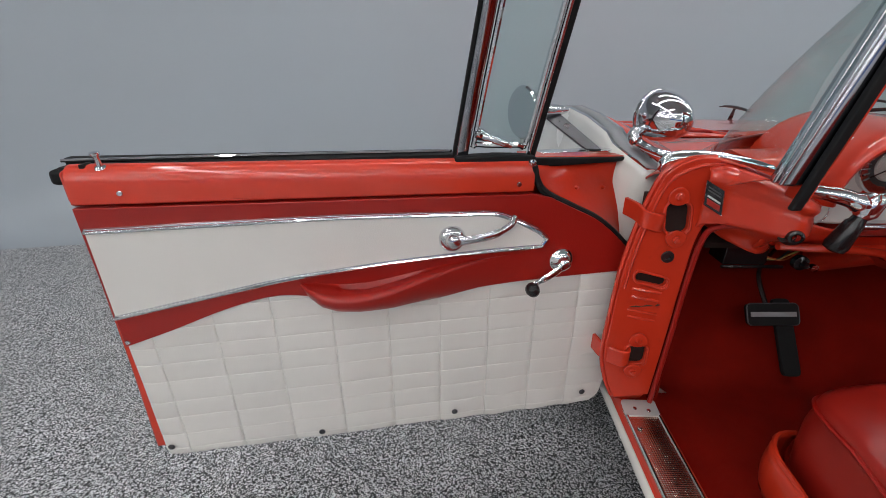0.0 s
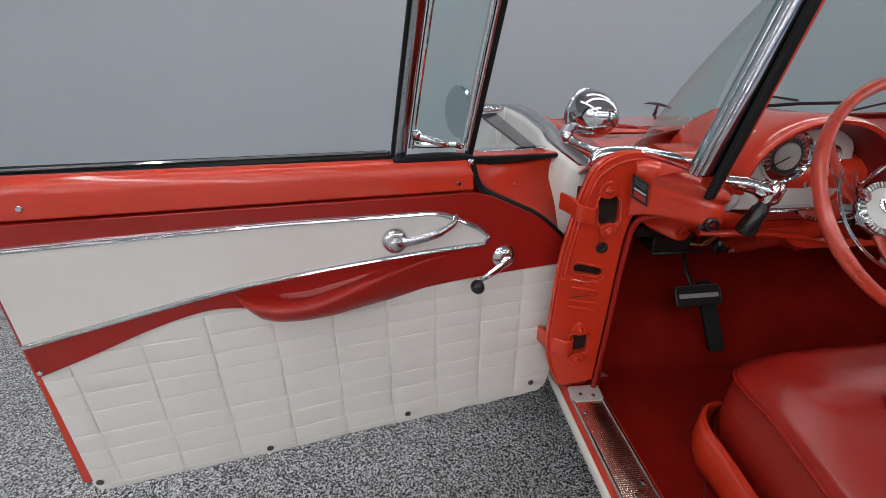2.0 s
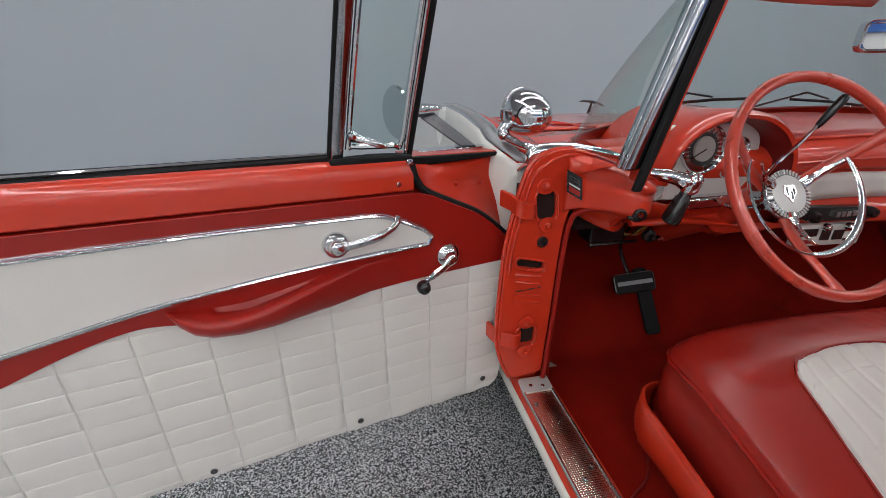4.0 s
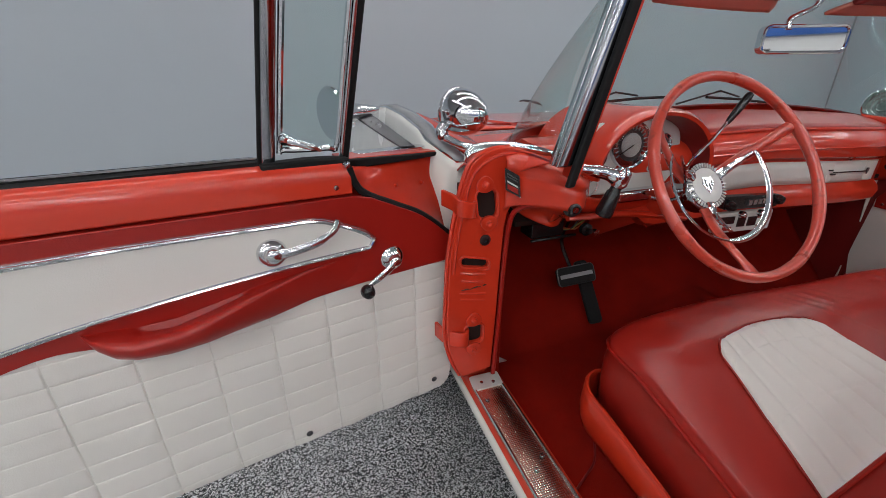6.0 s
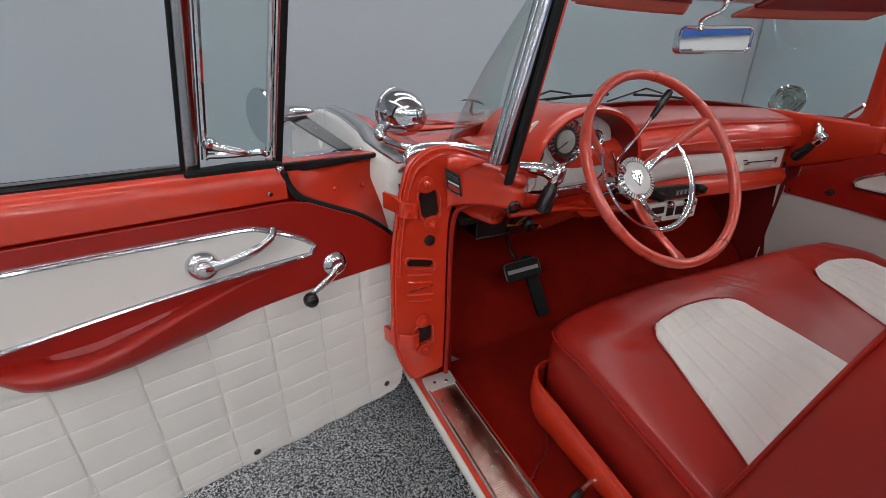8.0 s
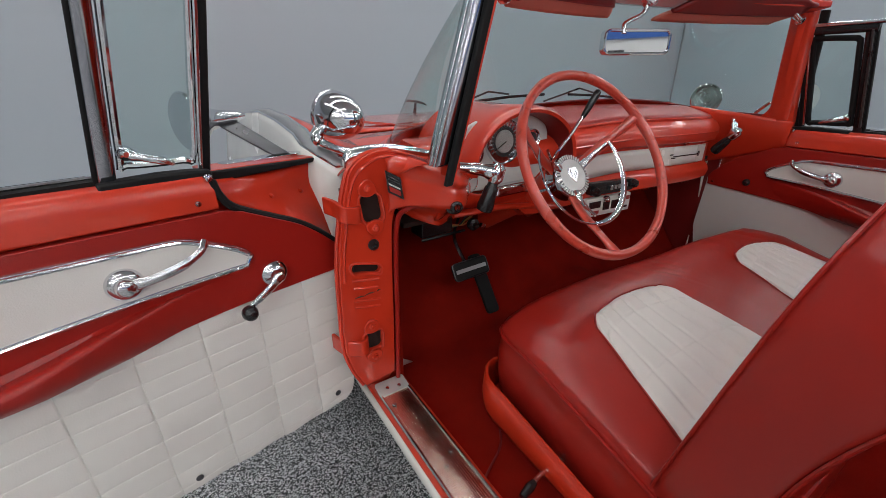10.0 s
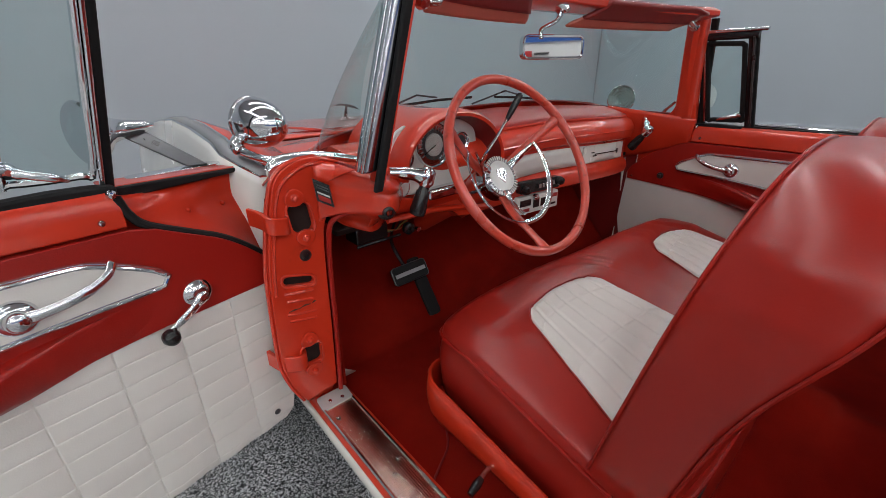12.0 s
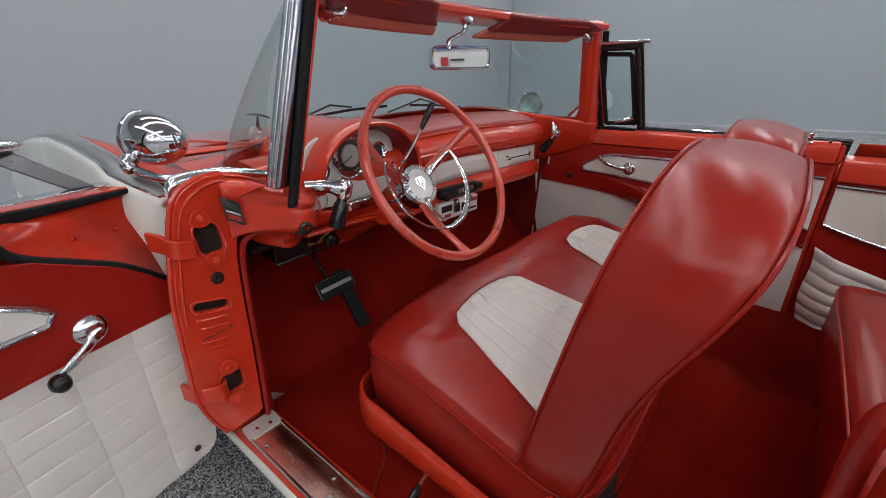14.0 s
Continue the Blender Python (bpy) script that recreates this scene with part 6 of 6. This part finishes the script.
def body_rear():
    ys = [-1.07, -1.3, -1.6, -2.0, -2.4, -2.8, -3.05]
    def sec(y):
        t = table([(-3.05, 0.88), (-2.6, 0.93), (-2.0, 0.955), (-1.07, 0.945)], y)
        return [(0.86, 0.24), (0.905, 0.40), (0.92, 0.60), (0.91, 0.80), (0.875, 0.90), (0.82, t), (0.70, t), (0.35, t + 0.01), (0.0, t + 0.012)]
    for sd in (-1, 1):
        for i, j, mt, nm, lb in ((0, 3, WHITE_PAINT, "rear_fender", "white rear quarter"), (3, 5, CORAL, "quarter_crown", "coral rear quarter crown")):
            bm = bmesh.new()
            rings(bm, [[V(x * sd, y, z) for x, z in sec(y)[i:j + 1]] for y in ys], wrap=False, caps=False)
            part(nm, bm, mt, car, lb, angle=60, solid=0.004)
    bm = bmesh.new()
    rings(bm, [[V(x, y, z) for x, z in sec(y)[5:]] + [V(-x, y, z) for x, z in sec(y)[5:-1][::-1]] for y in ys if y < -1.5], wrap=False, caps=False)
    part("boot_lid", bm, CORAL, car, "coral rear deck", angle=60, solid=0.004)
    bm = bmesh.new()
    loop = [V(x, -3.05, z) for x, z in sec(-3.05)] + [V(-x, -3.05, z) for x, z in sec(-3.05)[:-1][::-1]]
    rings(bm, [loop, [V(p.x * 0.97, -3.09, 0.3 + (p.z - 0.24) * 0.8) for p in loop], [V(p.x * 0.9, -3.12, 0.52 + (p.z - 0.5) * 0.4) for p in loop], [V(p.x * 0.6, -3.125, 0.52 + (p.z - 0.5) * 0.12) for p in loop], [V(p.x * 0.05, -3.125, 0.52 + (p.z - 0.5) * 0.02) for p in loop]], caps=False)
    part("rear_end", bm, CORAL, car)
    bm = tube(bmesh.new(), curve([V(-0.92, -3.0, 0.42), V(-0.7, -3.16, 0.42), V(0, -3.2, 0.42), V(0.7, -3.16, 0.42), V(0.92, -3.0, 0.42)], 6), 0.06, 12, flat=1.4)
    part("rear_bumper", bm, CHROME, car, "chrome rear bumper")
    bm = box(bmesh.new(), (-0.78, -3.0, 0.22), (0.78, 1.68, 0.33))
    part("underbody", bm, RUBBER, car)
    for x in (-0.78, 0.78):
        for y in (0.85, -2.05):
            sgn = 1 if x > 0 else -1
            m = facing(V(x, y, 0.34), V(sgn, 0, 0))
            w = part("wheel", lathe(bmesh.new(), [(0.20, -0.09), (0.30, -0.095), (0.338, -0.06), (0.34, 0.06), (0.30, 0.095), (0.20, 0.09)], m, 40), RUBBER, car, "black tyre with a chrome hub cap")
            part("hub_cap", lathe(bmesh.new(), [(0.20, 0.06), (0.19, 0.085), (0.10, 0.10), (0.05, 0.11), (0, 0.112)], m, 32), CHROME, w)


body_rear()
